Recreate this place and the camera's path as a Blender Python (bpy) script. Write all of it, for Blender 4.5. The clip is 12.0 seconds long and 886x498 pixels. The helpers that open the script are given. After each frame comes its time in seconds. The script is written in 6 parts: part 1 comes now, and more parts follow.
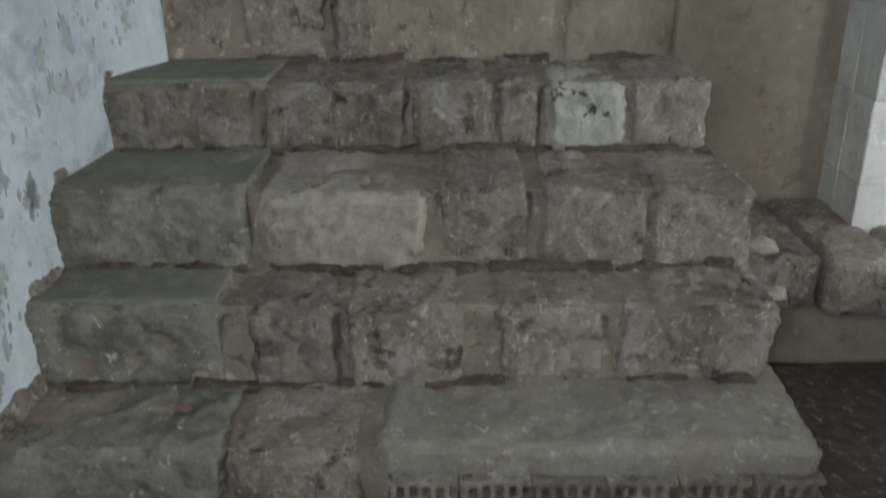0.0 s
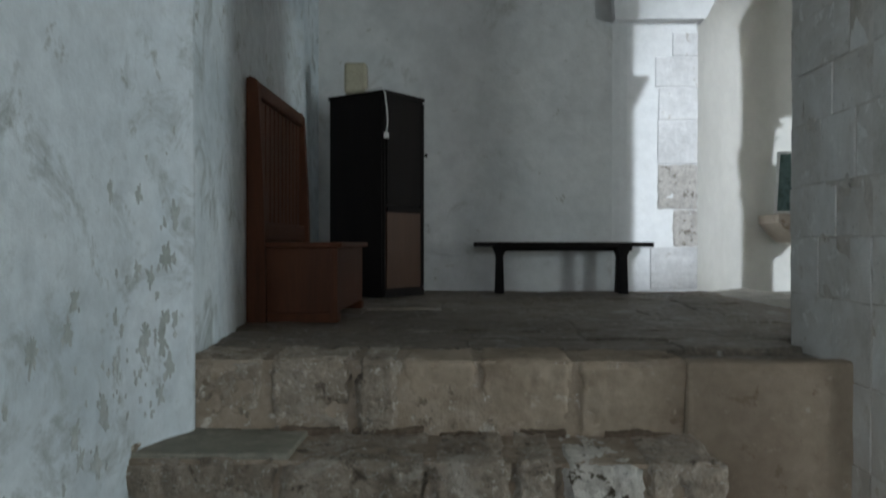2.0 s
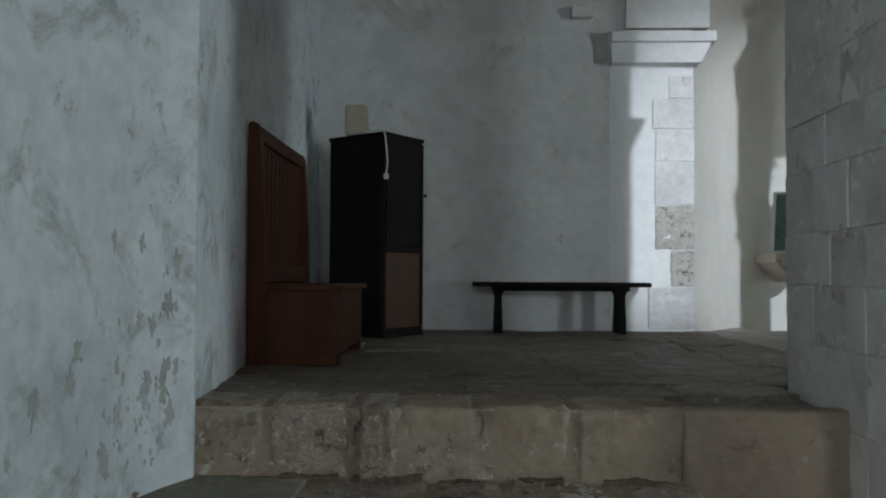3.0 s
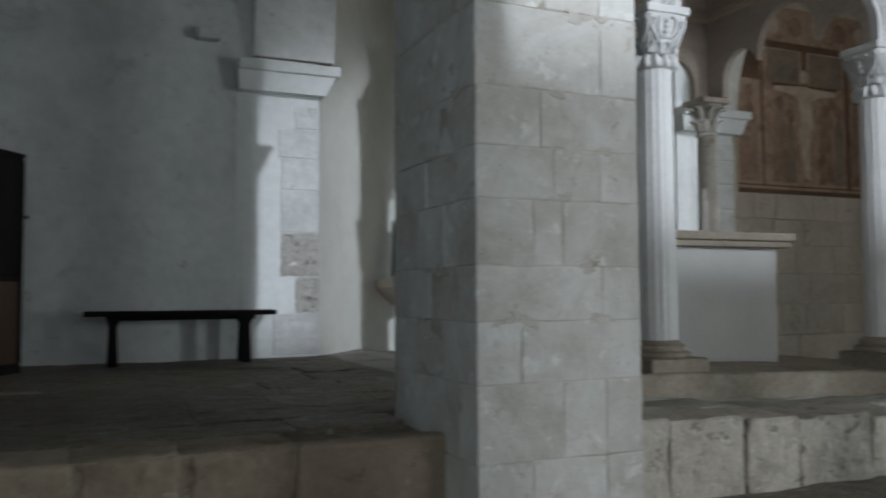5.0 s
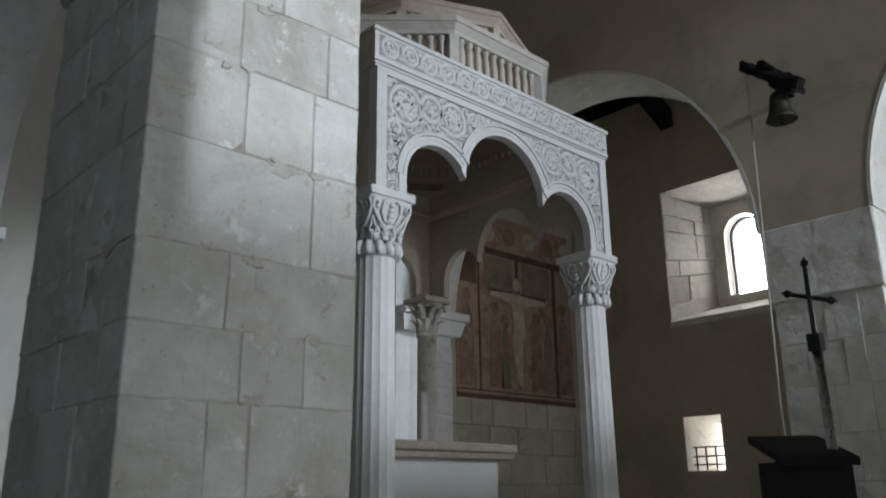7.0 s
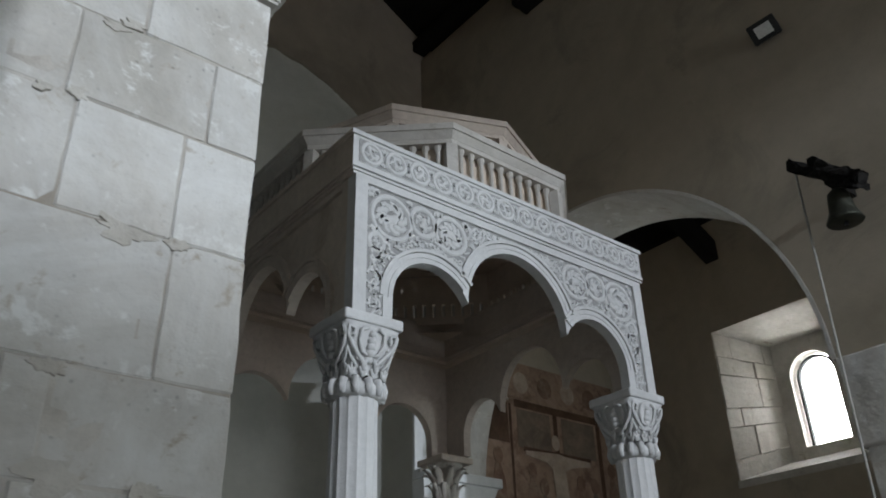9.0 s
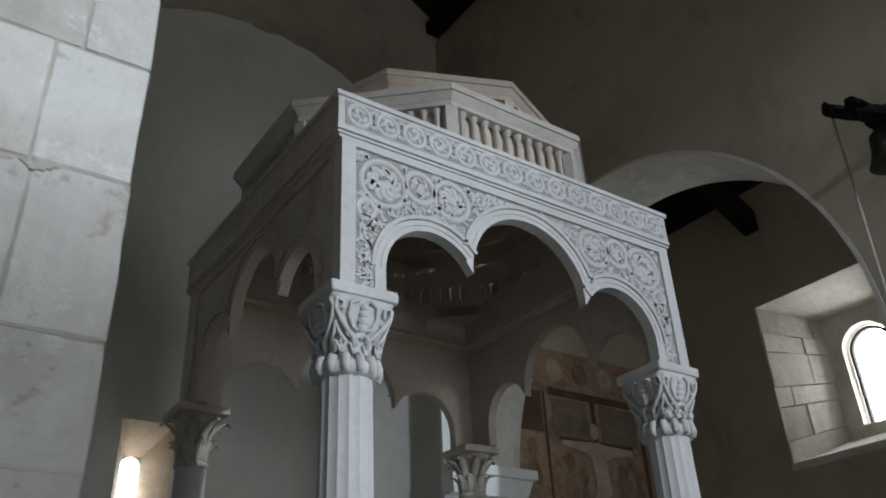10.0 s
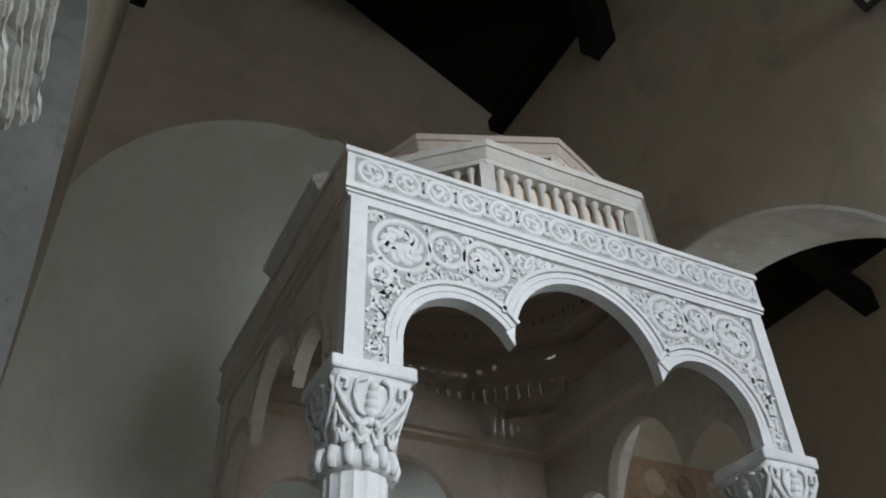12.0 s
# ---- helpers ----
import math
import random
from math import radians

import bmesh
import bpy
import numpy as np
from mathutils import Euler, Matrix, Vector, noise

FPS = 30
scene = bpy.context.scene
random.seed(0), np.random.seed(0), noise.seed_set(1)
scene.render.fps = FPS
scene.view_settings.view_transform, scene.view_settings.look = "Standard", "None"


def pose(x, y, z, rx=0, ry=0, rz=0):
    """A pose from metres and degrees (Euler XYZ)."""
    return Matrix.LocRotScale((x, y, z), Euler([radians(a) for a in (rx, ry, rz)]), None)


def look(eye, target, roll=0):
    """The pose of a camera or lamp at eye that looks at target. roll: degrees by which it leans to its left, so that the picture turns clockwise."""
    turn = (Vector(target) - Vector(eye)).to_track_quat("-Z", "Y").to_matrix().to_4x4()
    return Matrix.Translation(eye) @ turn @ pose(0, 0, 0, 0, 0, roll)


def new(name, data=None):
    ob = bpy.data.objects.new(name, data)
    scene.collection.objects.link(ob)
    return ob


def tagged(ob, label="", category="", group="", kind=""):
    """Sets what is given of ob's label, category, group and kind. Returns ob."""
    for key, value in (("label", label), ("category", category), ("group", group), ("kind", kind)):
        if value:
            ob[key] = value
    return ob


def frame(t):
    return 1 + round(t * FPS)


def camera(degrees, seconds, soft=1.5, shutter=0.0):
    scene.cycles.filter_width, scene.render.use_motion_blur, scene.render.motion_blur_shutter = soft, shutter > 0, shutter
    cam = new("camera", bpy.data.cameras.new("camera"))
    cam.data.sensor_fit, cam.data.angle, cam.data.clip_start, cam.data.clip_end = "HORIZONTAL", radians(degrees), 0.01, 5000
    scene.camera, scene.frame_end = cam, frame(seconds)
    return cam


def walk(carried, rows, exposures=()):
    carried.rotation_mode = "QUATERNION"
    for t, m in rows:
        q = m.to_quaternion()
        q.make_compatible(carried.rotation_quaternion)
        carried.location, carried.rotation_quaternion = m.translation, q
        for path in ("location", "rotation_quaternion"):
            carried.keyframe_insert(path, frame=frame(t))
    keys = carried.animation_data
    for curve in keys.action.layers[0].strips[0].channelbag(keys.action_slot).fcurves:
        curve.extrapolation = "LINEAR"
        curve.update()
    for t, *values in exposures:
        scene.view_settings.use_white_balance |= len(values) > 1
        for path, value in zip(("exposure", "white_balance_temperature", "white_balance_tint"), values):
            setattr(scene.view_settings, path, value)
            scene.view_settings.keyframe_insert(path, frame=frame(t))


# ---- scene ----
cam = camera(56.6, 12.0, soft=1.8, shutter=0.5)

import itertools

# the walk: seconds, eye, yaw, pitch, roll
PATH = [
    (0.0, 0.074, 0.178, 1.440, 0.82, -22.94, 0.80),
    (0.5, 0.076, 0.168, 1.470, 1.10, -17.57, 0.95),
    (1.0, 0.071, 0.161, 1.513, 1.28, -12.62, 0.75),
    (1.5, 0.068, 0.155, 1.561, 1.62, -6.43, 0.41),
    (2.0, 0.053, 0.143, 1.611, 1.86, -0.42, -0.07),
    (2.5, 0.053, 0.128, 1.640, 2.74, 1.49, -0.06),
    (4.5, 0.035, 0.065, 1.725, -14.38, 2.98, -0.51),
    (5.0, 0.107, 0.103, 1.736, -23.41, 3.16, 0.30),
    (5.5, 0.234, 0.234, 1.749, -28.45, 3.61, -0.55),
    (6.0, 0.367, 0.413, 1.761, -29.80, 4.55, -2.47),
    (6.5, 0.468, 0.607, 1.811, -36.74, 12.29, -1.40),
    (7.0, 0.587, 0.727, 1.842, -42.79, 16.68, 0.66),
    (7.5, 0.791, 0.815, 1.877, -41.93, 20.45, 1.47),
    (9.5, 1.610, 1.321, 1.952, -37.43, 29.20, 1.85),
    (10.0, 1.820, 1.406, 1.953, -34.73, 28.79, 2.59),
    (10.5, 2.005, 1.561, 1.959, -33.71, 30.11, 0.22),
    (11.0, 2.163, 1.669, 1.982, -32.96, 32.89, 0.50),
    (11.5, 2.339, 1.760, 2.013, -29.66, 35.30, 0.98),
    (12.0, 2.446, 1.808, 2.038, -26.73, 38.04, 1.81),
]
walk(cam, [(t, pose(x, y, z, 90 + p, r, w)) for t, x, y, z, w, p, r in PATH],
     exposures=[(0.0, 1.6, 6500, 10), (1.0, 1.38, 6500, 10), (1.5, 1.2, 6500, 10), (2.5, 1.0, 6500, 10), (4.5, 0.4, 6500, 10), (5.5, 0.35, 6500, 10),
                (6.0, 0.3, 6500, 10), (6.5, 0.15, 6500, 10), (7.0, -0.05, 6500, 10), (7.5, -0.05, 6500, 10), (9.5, -0.2, 6500, 10), (10.5, -0.05, 6500, 10), (12.0, 0.45, 6600, 9)])

# ---- light ----
world = bpy.data.worlds.new("world")
scene.world = world
world.use_nodes = True
wn = world.node_tree
sky = wn.nodes.new("ShaderNodeTexSky")
sky.sky_type = "NISHITA"
sky.sun_disc = False
sky.sun_elevation, sky.sun_rotation = radians(48), radians(200)
wn.links.new(sky.outputs[0], wn.nodes["Background"].inputs[0])
wn.nodes["Background"].inputs[1].default_value = 0.12

sun_data = bpy.data.lights.new("sun", "SUN")
sun_data.energy, sun_data.angle, sun_data.color = 2.5, radians(0.5), (1.0, 0.95, 0.88)
sun = new("sun", sun_data)
sun.matrix_world = look((0, 0, 20), (6.5, 12.0, -2.0))


def window_lamp(name, eye, target, w, h, power, colour):
    d = bpy.data.lights.new(name, "AREA")
    d.shape, d.size, d.size_y, d.energy, d.color = "RECTANGLE", w, h, power, colour
    ob = new(name, d)
    ob.matrix_world = look(eye, target)
    return ob


# daylight from an unseen door and window in the west front, behind the walk
window_lamp("west_door_light", (4.2, -7.75, 2.0), (4.2, 0, 2.0), 1.6, 2.8, 150, (0.90, 0.95, 1.0))
window_lamp("west_window_light", (4.89, -11.5, 7.1), (4.2, 0, 4.2), 0.25, 0.16, 1500, (0.80, 0.89, 1.0))
# added fill for the aisle; neither lamp nor its opening is seen
window_lamp("aisle_fill_light", (0.2, -4.05, 3.0), (0.3, 3, 1.6), 0.8, 1.3, 20, (0.84, 0.92, 1.0))
# added fill for the pillar's north face, set in an unseen wall opening
window_lamp("north_fill_light", (-1.12, -1.6, 3.1), (1.4, 1.6, 1.9), 0.9, 1.3, 15, (0.84, 0.92, 1.0))
window_lamp("south_door_light", (9.0, -0.5, 2.0), (0, 1.2, 1.6), 1.1, 2.2, 140, (0.80, 0.93, 0.98))


# ---- helpers of this scene ----
def thing(name, at, label, category, group=""):
    ob = new(name)
    ob.empty_display_size = 0.1
    ob.matrix_basis = Matrix.Translation(at)
    return tagged(ob, label, category, group)


def finish(bm, name, smooth=False):
    for v in [v for v in bm.verts if not v.link_faces]:
        bm.verts.remove(v)
    bmesh.ops.recalc_face_normals(bm, faces=bm.faces)
    me = bpy.data.meshes.new(name)
    bm.to_mesh(me)
    bm.free()
    if smooth:
        for p in me.polygons:
            p.use_smooth = True
    return me


def world_of(ob):
    m = ob.matrix_basis.copy()
    return world_of(ob.parent) @ ob.matrix_parent_inverse @ m if ob.parent else m


def part(name, bm, material, parent, label="", smooth=False):
    me = finish(bm, name, smooth) if isinstance(bm, bmesh.types.BMesh) else bm
    if not me.materials:
        me.materials.append(material)
    ob = new(name, me)
    if parent:
        ob.parent = parent
        ob.matrix_parent_inverse = world_of(parent).inverted()
    return tagged(ob, label)


def structure(name, bm, material, label="", category="", smooth=False):
    ob = part(name, bm, material, None, label, smooth)
    return tagged(ob, label, category, "", "structure")


def whole(name, bm, material, label, category, group="", smooth=False):
    return tagged(part(name, bm, material, None, "", smooth), label, category, group)


def box(bm, a, b):
    vs = [bm.verts.new((x, y, z)) for x in (a[0], b[0]) for y in (a[1], b[1]) for z in (a[2], b[2])]
    for f in ((0, 1, 3, 2), (4, 6, 7, 5), (0, 4, 5, 1), (2, 3, 7, 6), (0, 2, 6, 4), (1, 5, 7, 3)):
        bm.faces.new([vs[i] for i in f])
    return bm


def boxed(a, b):
    return box(bmesh.new(), a, b)


def block(bm, a, b, r=0.015, amp=0.004, seg=1, seed=0, freq=6.0, cell=None, chip=0.0):
    """A stone with rounded edges and an uneven face; cell: the spacing of its relief; chip: how deep the pits go."""
    axes = []
    for i in range(3):
        lo, hi = a[i], b[i]
        rr = min(r, (hi - lo) * 0.3)
        n = max(1, seg if (hi - lo) > 0.12 else 1)
        if cell:
            n = max(1, round((hi - lo) / cell))
        axes.append([lo] + [lo + rr + (hi - lo - 2 * rr) * k / n for k in range(n + 1)] + [hi])
    made = {}
    off = Vector((seed * 7.31, seed * 3.77, seed * 5.13))
    c = (Vector(a) + Vector(b)) / 2

    def vert(ix):
        if ix not in made:
            p = Vector([axes[i][ix[i]] for i in range(3)])
            q = Vector([min(max(p[i], a[i] + min(r, (b[i] - a[i]) * 0.3)), b[i] - min(r, (b[i] - a[i]) * 0.3)) for i in range(3)])
            d = p - q
            if d.length > 1e-6:
                edge = d.length > r * 1.05
                p = q + d.normalized() * min(d.length, r)
                if chip:
                    n1 = noise.noise(p * 13 + off)
                    n2 = noise.noise(p * 31 + off)
                    n3 = noise.noise(p * 70 + off)
                    deep = max(0.0, n1 - 0.12) * 1.3 + max(0.0, n2) * 0.55 + n3 * 0.35
                    if edge:
                        deep += 0.5 + max(0.0, n1) * 1.5
                    p = p - d.normalized() * deep * chip
            p = p + noise.noise_vector(p * freq + off) * amp + noise.noise_vector(p * freq * 3 + off) * amp * 0.5
            made[ix] = bm.verts.new(p)
        return made[ix]

    for k in range(3):
        u, v = (k + 1) % 3, (k + 2) % 3
        for end in (0, len(axes[k]) - 1):
            for i in range(len(axes[u]) - 1):
                for j in range(len(axes[v]) - 1):
                    quad = []
                    for di, dj in ((0, 0), (1, 0), (1, 1), (0, 1)):
                        ix = [0, 0, 0]
                        ix[k], ix[u], ix[v] = end, i + di, j + dj
                        quad.append(vert(tuple(ix)))
                    bm.faces.new(quad)
    return bm


def prism(bm, pts, axis, lo, hi):
    """A flat outline, drawn in the two other axes, with thickness along one axis."""
    def at(p, h):
        return {"x": (h, p[0], p[1]), "y": (p[0], h, p[1]), "z": (p[0], p[1], h)}[axis]
    va = [bm.verts.new(at(p, lo)) for p in pts]
    vb = [bm.verts.new(at(p, hi)) for p in pts]
    bm.faces.new(va)
    bm.faces.new(list(reversed(vb)))
    n = len(pts)
    for i in range(n):
        bm.faces.new((va[i], vb[i], vb[(i + 1) % n], va[(i + 1) % n]))
    return bm


def lathe(bm, profile, cx, cy, n=24, sq=None):
    rings = []
    for k, (r, z) in enumerate(profile):
        ring = []
        for i in range(n):
            a = 2 * math.pi * i / n
            rr = r
            if sq:
                s = sq[k]
                m = max(abs(math.cos(a)), abs(math.sin(a)))
                rr = rr * ((1 - s) + s / m)
            ring.append(bm.verts.new((cx + rr * math.cos(a), cy + rr * math.sin(a), z)))
        rings.append(ring)
    for r0, r1 in zip(rings, rings[1:]):
        for i in range(n):
            bm.faces.new((r0[i], r0[(i + 1) % n], r1[(i + 1) % n], r1[i]))
    bm.faces.new(list(reversed(rings[0])))
    bm.faces.new(rings[-1])
    return bm


def tube(bm, pts, r, n=5, taper=0.0):
    pts = [Vector(p) for p in pts]
    rings = []
    for i, p in enumerate(pts):
        d = (pts[min(i + 1, len(pts) - 1)] - pts[max(i - 1, 0)]).normalized()
        up = Vector((0, 1, 0)) if abs(d.y) < 0.9 else Vector((1, 0, 0))
        s = d.cross(up).normalized()
        t = d.cross(s)
        rr = r * (1 - taper * i / max(1, len(pts) - 1))
        rings.append([bm.verts.new(p + s * rr * math.cos(2 * math.pi * k / n) + t * rr * math.sin(2 * math.pi * k / n)) for k in range(n)])
    for a, b in zip(rings, rings[1:]):
        for k in range(n):
            bm.faces.new((a[k], a[(k + 1) % n], b[(k + 1) % n], b[k]))
    bm.faces.new(list(reversed(rings[0])))
    bm.faces.new(rings[-1])
    return bm


def blob(bm, at, size, seed=0, n=7):
    m = bmesh.ops.create_icosphere(bm, subdivisions=1, radius=1)
    for v in m["verts"]:
        v.co = Vector(at) + Vector([v.co[i] * size[i] for i in range(3)])


# ---- materials ----
def surface(name, colours, big=1.2, small=18.0, bump=0.25, rough=0.85, random_value=0.0, patch=None, patch_at=(0.56, 0.64), patch_scale=2.2,
            metal=0.0, deep=0.02, grain=0.12, stretch=(1, 1, 1), pits=0.0, spec=0.3, per_island=False, specks=None, specks_at=(0.58, 0.66), specks_scale=30.0, dark=None, dark_at=(0.60, 0.68), dark_scale=12.0):
    m = bpy.data.materials.new(name)
    m.use_nodes = True
    t = m.node_tree
    N, L = t.nodes, t.links
    b = N["Principled BSDF"]
    tc = N.new("ShaderNodeTexCoord")
    mp = N.new("ShaderNodeMapping")
    mp.inputs["Scale"].default_value = stretch
    L.new(tc.outputs["Object"], mp.inputs["Vector"])
    src = mp.outputs["Vector"]
    info = N.new("ShaderNodeObjectInfo")
    shift = N.new("ShaderNodeVectorMath")
    shift.operation = "MULTIPLY_ADD"
    L.new(info.outputs["Random"], shift.inputs[0])
    shift.inputs[1].default_value = (13.0, 7.0, 5.0)
    L.new(src, shift.inputs[2])
    src = shift.outputs[0]

    def tex(scale, detail, rough_=0.6, distort=0.0):
        n = N.new("ShaderNodeTexNoise")
        n.inputs["Scale"].default_value, n.inputs["Detail"].default_value = scale, detail
        n.inputs["Roughness"].default_value, n.inputs["Distortion"].default_value = rough_, distort
        L.new(src, n.inputs["Vector"])
        return n.outputs["Fac"]

    def ramp(fac, stops):
        r = N.new("ShaderNodeValToRGB")
        while len(r.color_ramp.elements) < len(stops):
            r.color_ramp.elements.new(0.5)
        for e, (p, c) in zip(r.color_ramp.elements, stops):
            e.position, e.color = p, (*c, 1) if len(c) == 3 else c
        L.new(fac, r.inputs[0])
        return r.outputs[0]

    def mix(kind, fac, a, c):
        x = N.new("ShaderNodeMix")
        x.data_type, x.blend_type = "RGBA", kind
        if isinstance(fac, float):
            x.inputs[0].default_value = fac
        else:
            L.new(fac, x.inputs[0])
        L.new(a, x.inputs[6])
        if isinstance(c, tuple):
            x.inputs[7].default_value = (*c, 1)
        else:
            L.new(c, x.inputs[7])
        return x.outputs[2]

    n1 = tex(big, 4, 0.6, 0.4)
    stops = [(0.32 + 0.36 * i / max(1, len(colours) - 1), c) for i, c in enumerate(colours)]
    col = ramp(n1, stops)
    n2 = tex(small, 6, 0.7)
    g = ramp(n2, [(0.3, (1 - grain * 1.6,) * 3), (0.7, (1 + grain * 0.4,) * 3)])
    col = mix("MULTIPLY", 1.0, col, g)
    height = n2
    if patch:
        pm = ramp(tex(patch_scale, 7, 0.72, 0.8), [(patch_at[0], (0, 0, 0)), (patch_at[1], (1, 1, 1))])
        col = mix("MIX", pm, col, patch)
    for tone, at, scale in ((specks, specks_at, specks_scale), (dark, dark_at, dark_scale)):
        if tone:
            sm = ramp(tex(scale, 5, 0.75, 0.3), [(at[0], (0, 0, 0)), (at[1], (1, 1, 1))])
            col = mix("MIX", sm, col, tone)
    if pits:
        v = N.new("ShaderNodeTexVoronoi")
        v.inputs["Scale"].default_value = 34
        L.new(src, v.inputs["Vector"])
        pr = ramp(v.outputs["Distance"], [(0.06, (1 - pits,) * 3), (0.2, (1, 1, 1))])
        msk = ramp(tex(5, 3), [(0.5, (0, 0, 0)), (0.6, (1, 1, 1))])
        white = N.new("ShaderNodeRGB")
        white.outputs[0].default_value = (1, 1, 1, 1)
        col = mix("MULTIPLY", 1.0, col, mix("MIX", msk, white.outputs[0], pr))
    if random_value:
        if per_island:
            geo = N.new("ShaderNodeNewGeometry")
            rnd = geo.outputs["Random Per Island"]
        else:
            rnd = info.outputs["Random"]
        rv = ramp(rnd, [(0.0, (1 - random_value,) * 3), (1.0, (1 + random_value * 0.6,) * 3)])
        col = mix("MULTIPLY", 1.0, col, rv)
    L.new(col, b.inputs["Base Color"])
    rr = N.new("ShaderNodeMapRange")
    L.new(n2, rr.inputs[0])
    rr.inputs[3].default_value, rr.inputs[4].default_value = max(0.05, rough - 0.12), min(1, rough + 0.1)
    L.new(rr.outputs[0], b.inputs["Roughness"])
    b.inputs["Metallic"].default_value = metal
    b.inputs["Specular IOR Level"].default_value = spec
    bp = N.new("ShaderNodeBump")
    bp.inputs["Strength"].default_value, bp.inputs["Distance"].default_value = bump, deep
    add = N.new("ShaderNodeMath")
    add.operation = "MULTIPLY_ADD"
    L.new(tex(small * 0.3, 5), add.inputs[0])
    add.inputs[1].default_value = 1.4
    L.new(height, add.inputs[2])
    L.new(add.outputs[0], bp.inputs["Height"])
    L.new(bp.outputs[0], b.inputs["Normal"])
    return m


def glow(name, colour, strength):
    m = bpy.data.materials.new(name)
    m.use_nodes = True
    b = m.node_tree.nodes["Principled BSDF"]
    b.inputs["Base Color"].default_value = (*colour, 1)
    b.inputs["Emission Color"].default_value = (*colour, 1)
    b.inputs["Emission Strength"].default_value = strength
    return m


M_WASH = surface("whitewash", [(0.55, 0.56, 0.55), (0.67, 0.675, 0.66), (0.61, 0.625, 0.615)], 0.9, 9, 0.35, 0.9, patch=(0.44, 0.44, 0.41), patch_at=(0.57, 0.70), patch_scale=1.8, grain=0.08, dark=(0.40, 0.39, 0.35), dark_scale=6, dark_at=(0.64, 0.70))
M_PEEL = surface("peeling_whitewash", [(0.52, 0.585, 0.62), (0.68, 0.735, 0.765), (0.60, 0.66, 0.695)], 1.1, 12, 0.8, 0.92, patch=(0.37, 0.405, 0.405), patch_at=(0.53, 0.66), patch_scale=3.4, grain=0.12, dark=(0.27, 0.285, 0.26), dark_at=(0.60, 0.72), dark_scale=5, deep=0.012)
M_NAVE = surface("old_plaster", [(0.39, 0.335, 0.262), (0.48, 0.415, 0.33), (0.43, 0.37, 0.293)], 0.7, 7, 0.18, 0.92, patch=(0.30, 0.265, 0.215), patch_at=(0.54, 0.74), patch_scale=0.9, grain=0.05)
M_APSE = surface("apse_plaster", [(0.64, 0.635, 0.585), (0.72, 0.715, 0.67)], 0.5, 7, 0.15, 0.92, patch=(0.57, 0.565, 0.51), patch_at=(0.52, 0.74), patch_scale=0.8, grain=0.05)
M_BLOCK = surface("limed_limestone", [(0.49, 0.46, 0.41), (0.60, 0.57, 0.525), (0.535, 0.505, 0.46)], 2.2, 8, 0.6, 0.88, deep=0.014, random_value=0.05, patch=(0.70, 0.69, 0.665), patch_at=(0.40, 0.68), patch_scale=1.7, grain=0.10, pits=0.35, specks=(0.74, 0.73, 0.70), specks_scale=9, dark=(0.45, 0.40, 0.335), dark_scale=11, dark_at=(0.60, 0.70))
M_JOINT = surface("lime_mortar", [(0.20, 0.18, 0.155), (0.30, 0.275, 0.24)], 3, 40, 0.4, 0.95)
M_STEP = surface("worn_step_stone", [(0.295, 0.232, 0.17), (0.50, 0.415, 0.325), (0.375, 0.308, 0.235)], 3.2, 42, 1.0, 0.72, deep=0.03, spec=0.5, random_value=0.18, patch=(0.54, 0.49, 0.415), patch_at=(0.52, 0.68), patch_scale=5, pits=0.45, grain=0.26, specks=(0.66, 0.61, 0.53), specks_scale=30, specks_at=(0.56, 0.64), dark=(0.12, 0.09, 0.065), dark_scale=9, dark_at=(0.57, 0.66))
M_STRIP = surface("dark_brown_strip", [(0.13, 0.095, 0.065), (0.22, 0.165, 0.12)], 6, 40, 0.9, 0.95, grain=0.3, specks=(0.30, 0.25, 0.19), specks_scale=40, specks_at=(0.60, 0.66))
M_STEPGREY = surface("cement_smeared_stone", [(0.22, 0.20, 0.155), (0.35, 0.32, 0.26), (0.27, 0.25, 0.20)], 3.5, 24, 0.8, 0.8, deep=0.02, random_value=0.08, patch=(0.17, 0.15, 0.11), patch_at=(0.52, 0.64), patch_scale=4, grain=0.24, specks=(0.58, 0.56, 0.49), specks_scale=20, specks_at=(0.60, 0.67), dark=(0.13, 0.105, 0.075), dark_scale=8, dark_at=(0.60, 0.68))
M_STEPSLAB = surface("even_pitted_slab", [(0.31, 0.28, 0.22), (0.40, 0.365, 0.295)], 3.0, 40, 0.8, 0.85, deep=0.015, patch=(0.31, 0.27, 0.21), patch_at=(0.54, 0.70), patch_scale=4, grain=0.16, pits=0.4, specks=(0.55, 0.51, 0.43), specks_scale=34, dark=(0.20, 0.17, 0.125), dark_scale=24, dark_at=(0.61, 0.68))
M_HOLED = surface("white_holed_stone", [(0.60, 0.56, 0.49), (0.74, 0.71, 0.65)], 6, 26, 1.0, 0.85, deep=0.03, grain=0.15, pits=0.5, dark=(0.11, 0.09, 0.065), dark_scale=13, dark_at=(0.60, 0.645))
M_STEPW = surface("pale_pitted_stone", [(0.36, 0.315, 0.25), (0.53, 0.475, 0.395)], 5, 26, 0.6, 0.8, deep=0.02, patch=(0.33, 0.28, 0.22), patch_at=(0.54, 0.68), patch_scale=5, pits=0.55, grain=0.2, dark=(0.20, 0.165, 0.125), dark_scale=8, dark_at=(0.60, 0.68))
M_CEMENT = surface("smooth_cement", [(0.19, 0.18, 0.145), (0.255, 0.24, 0.195)], 3, 20, 0.2, 0.85, grain=0.1, specks=(0.30, 0.285, 0.235), specks_scale=10, specks_at=(0.52, 0.7), spec=0.15)
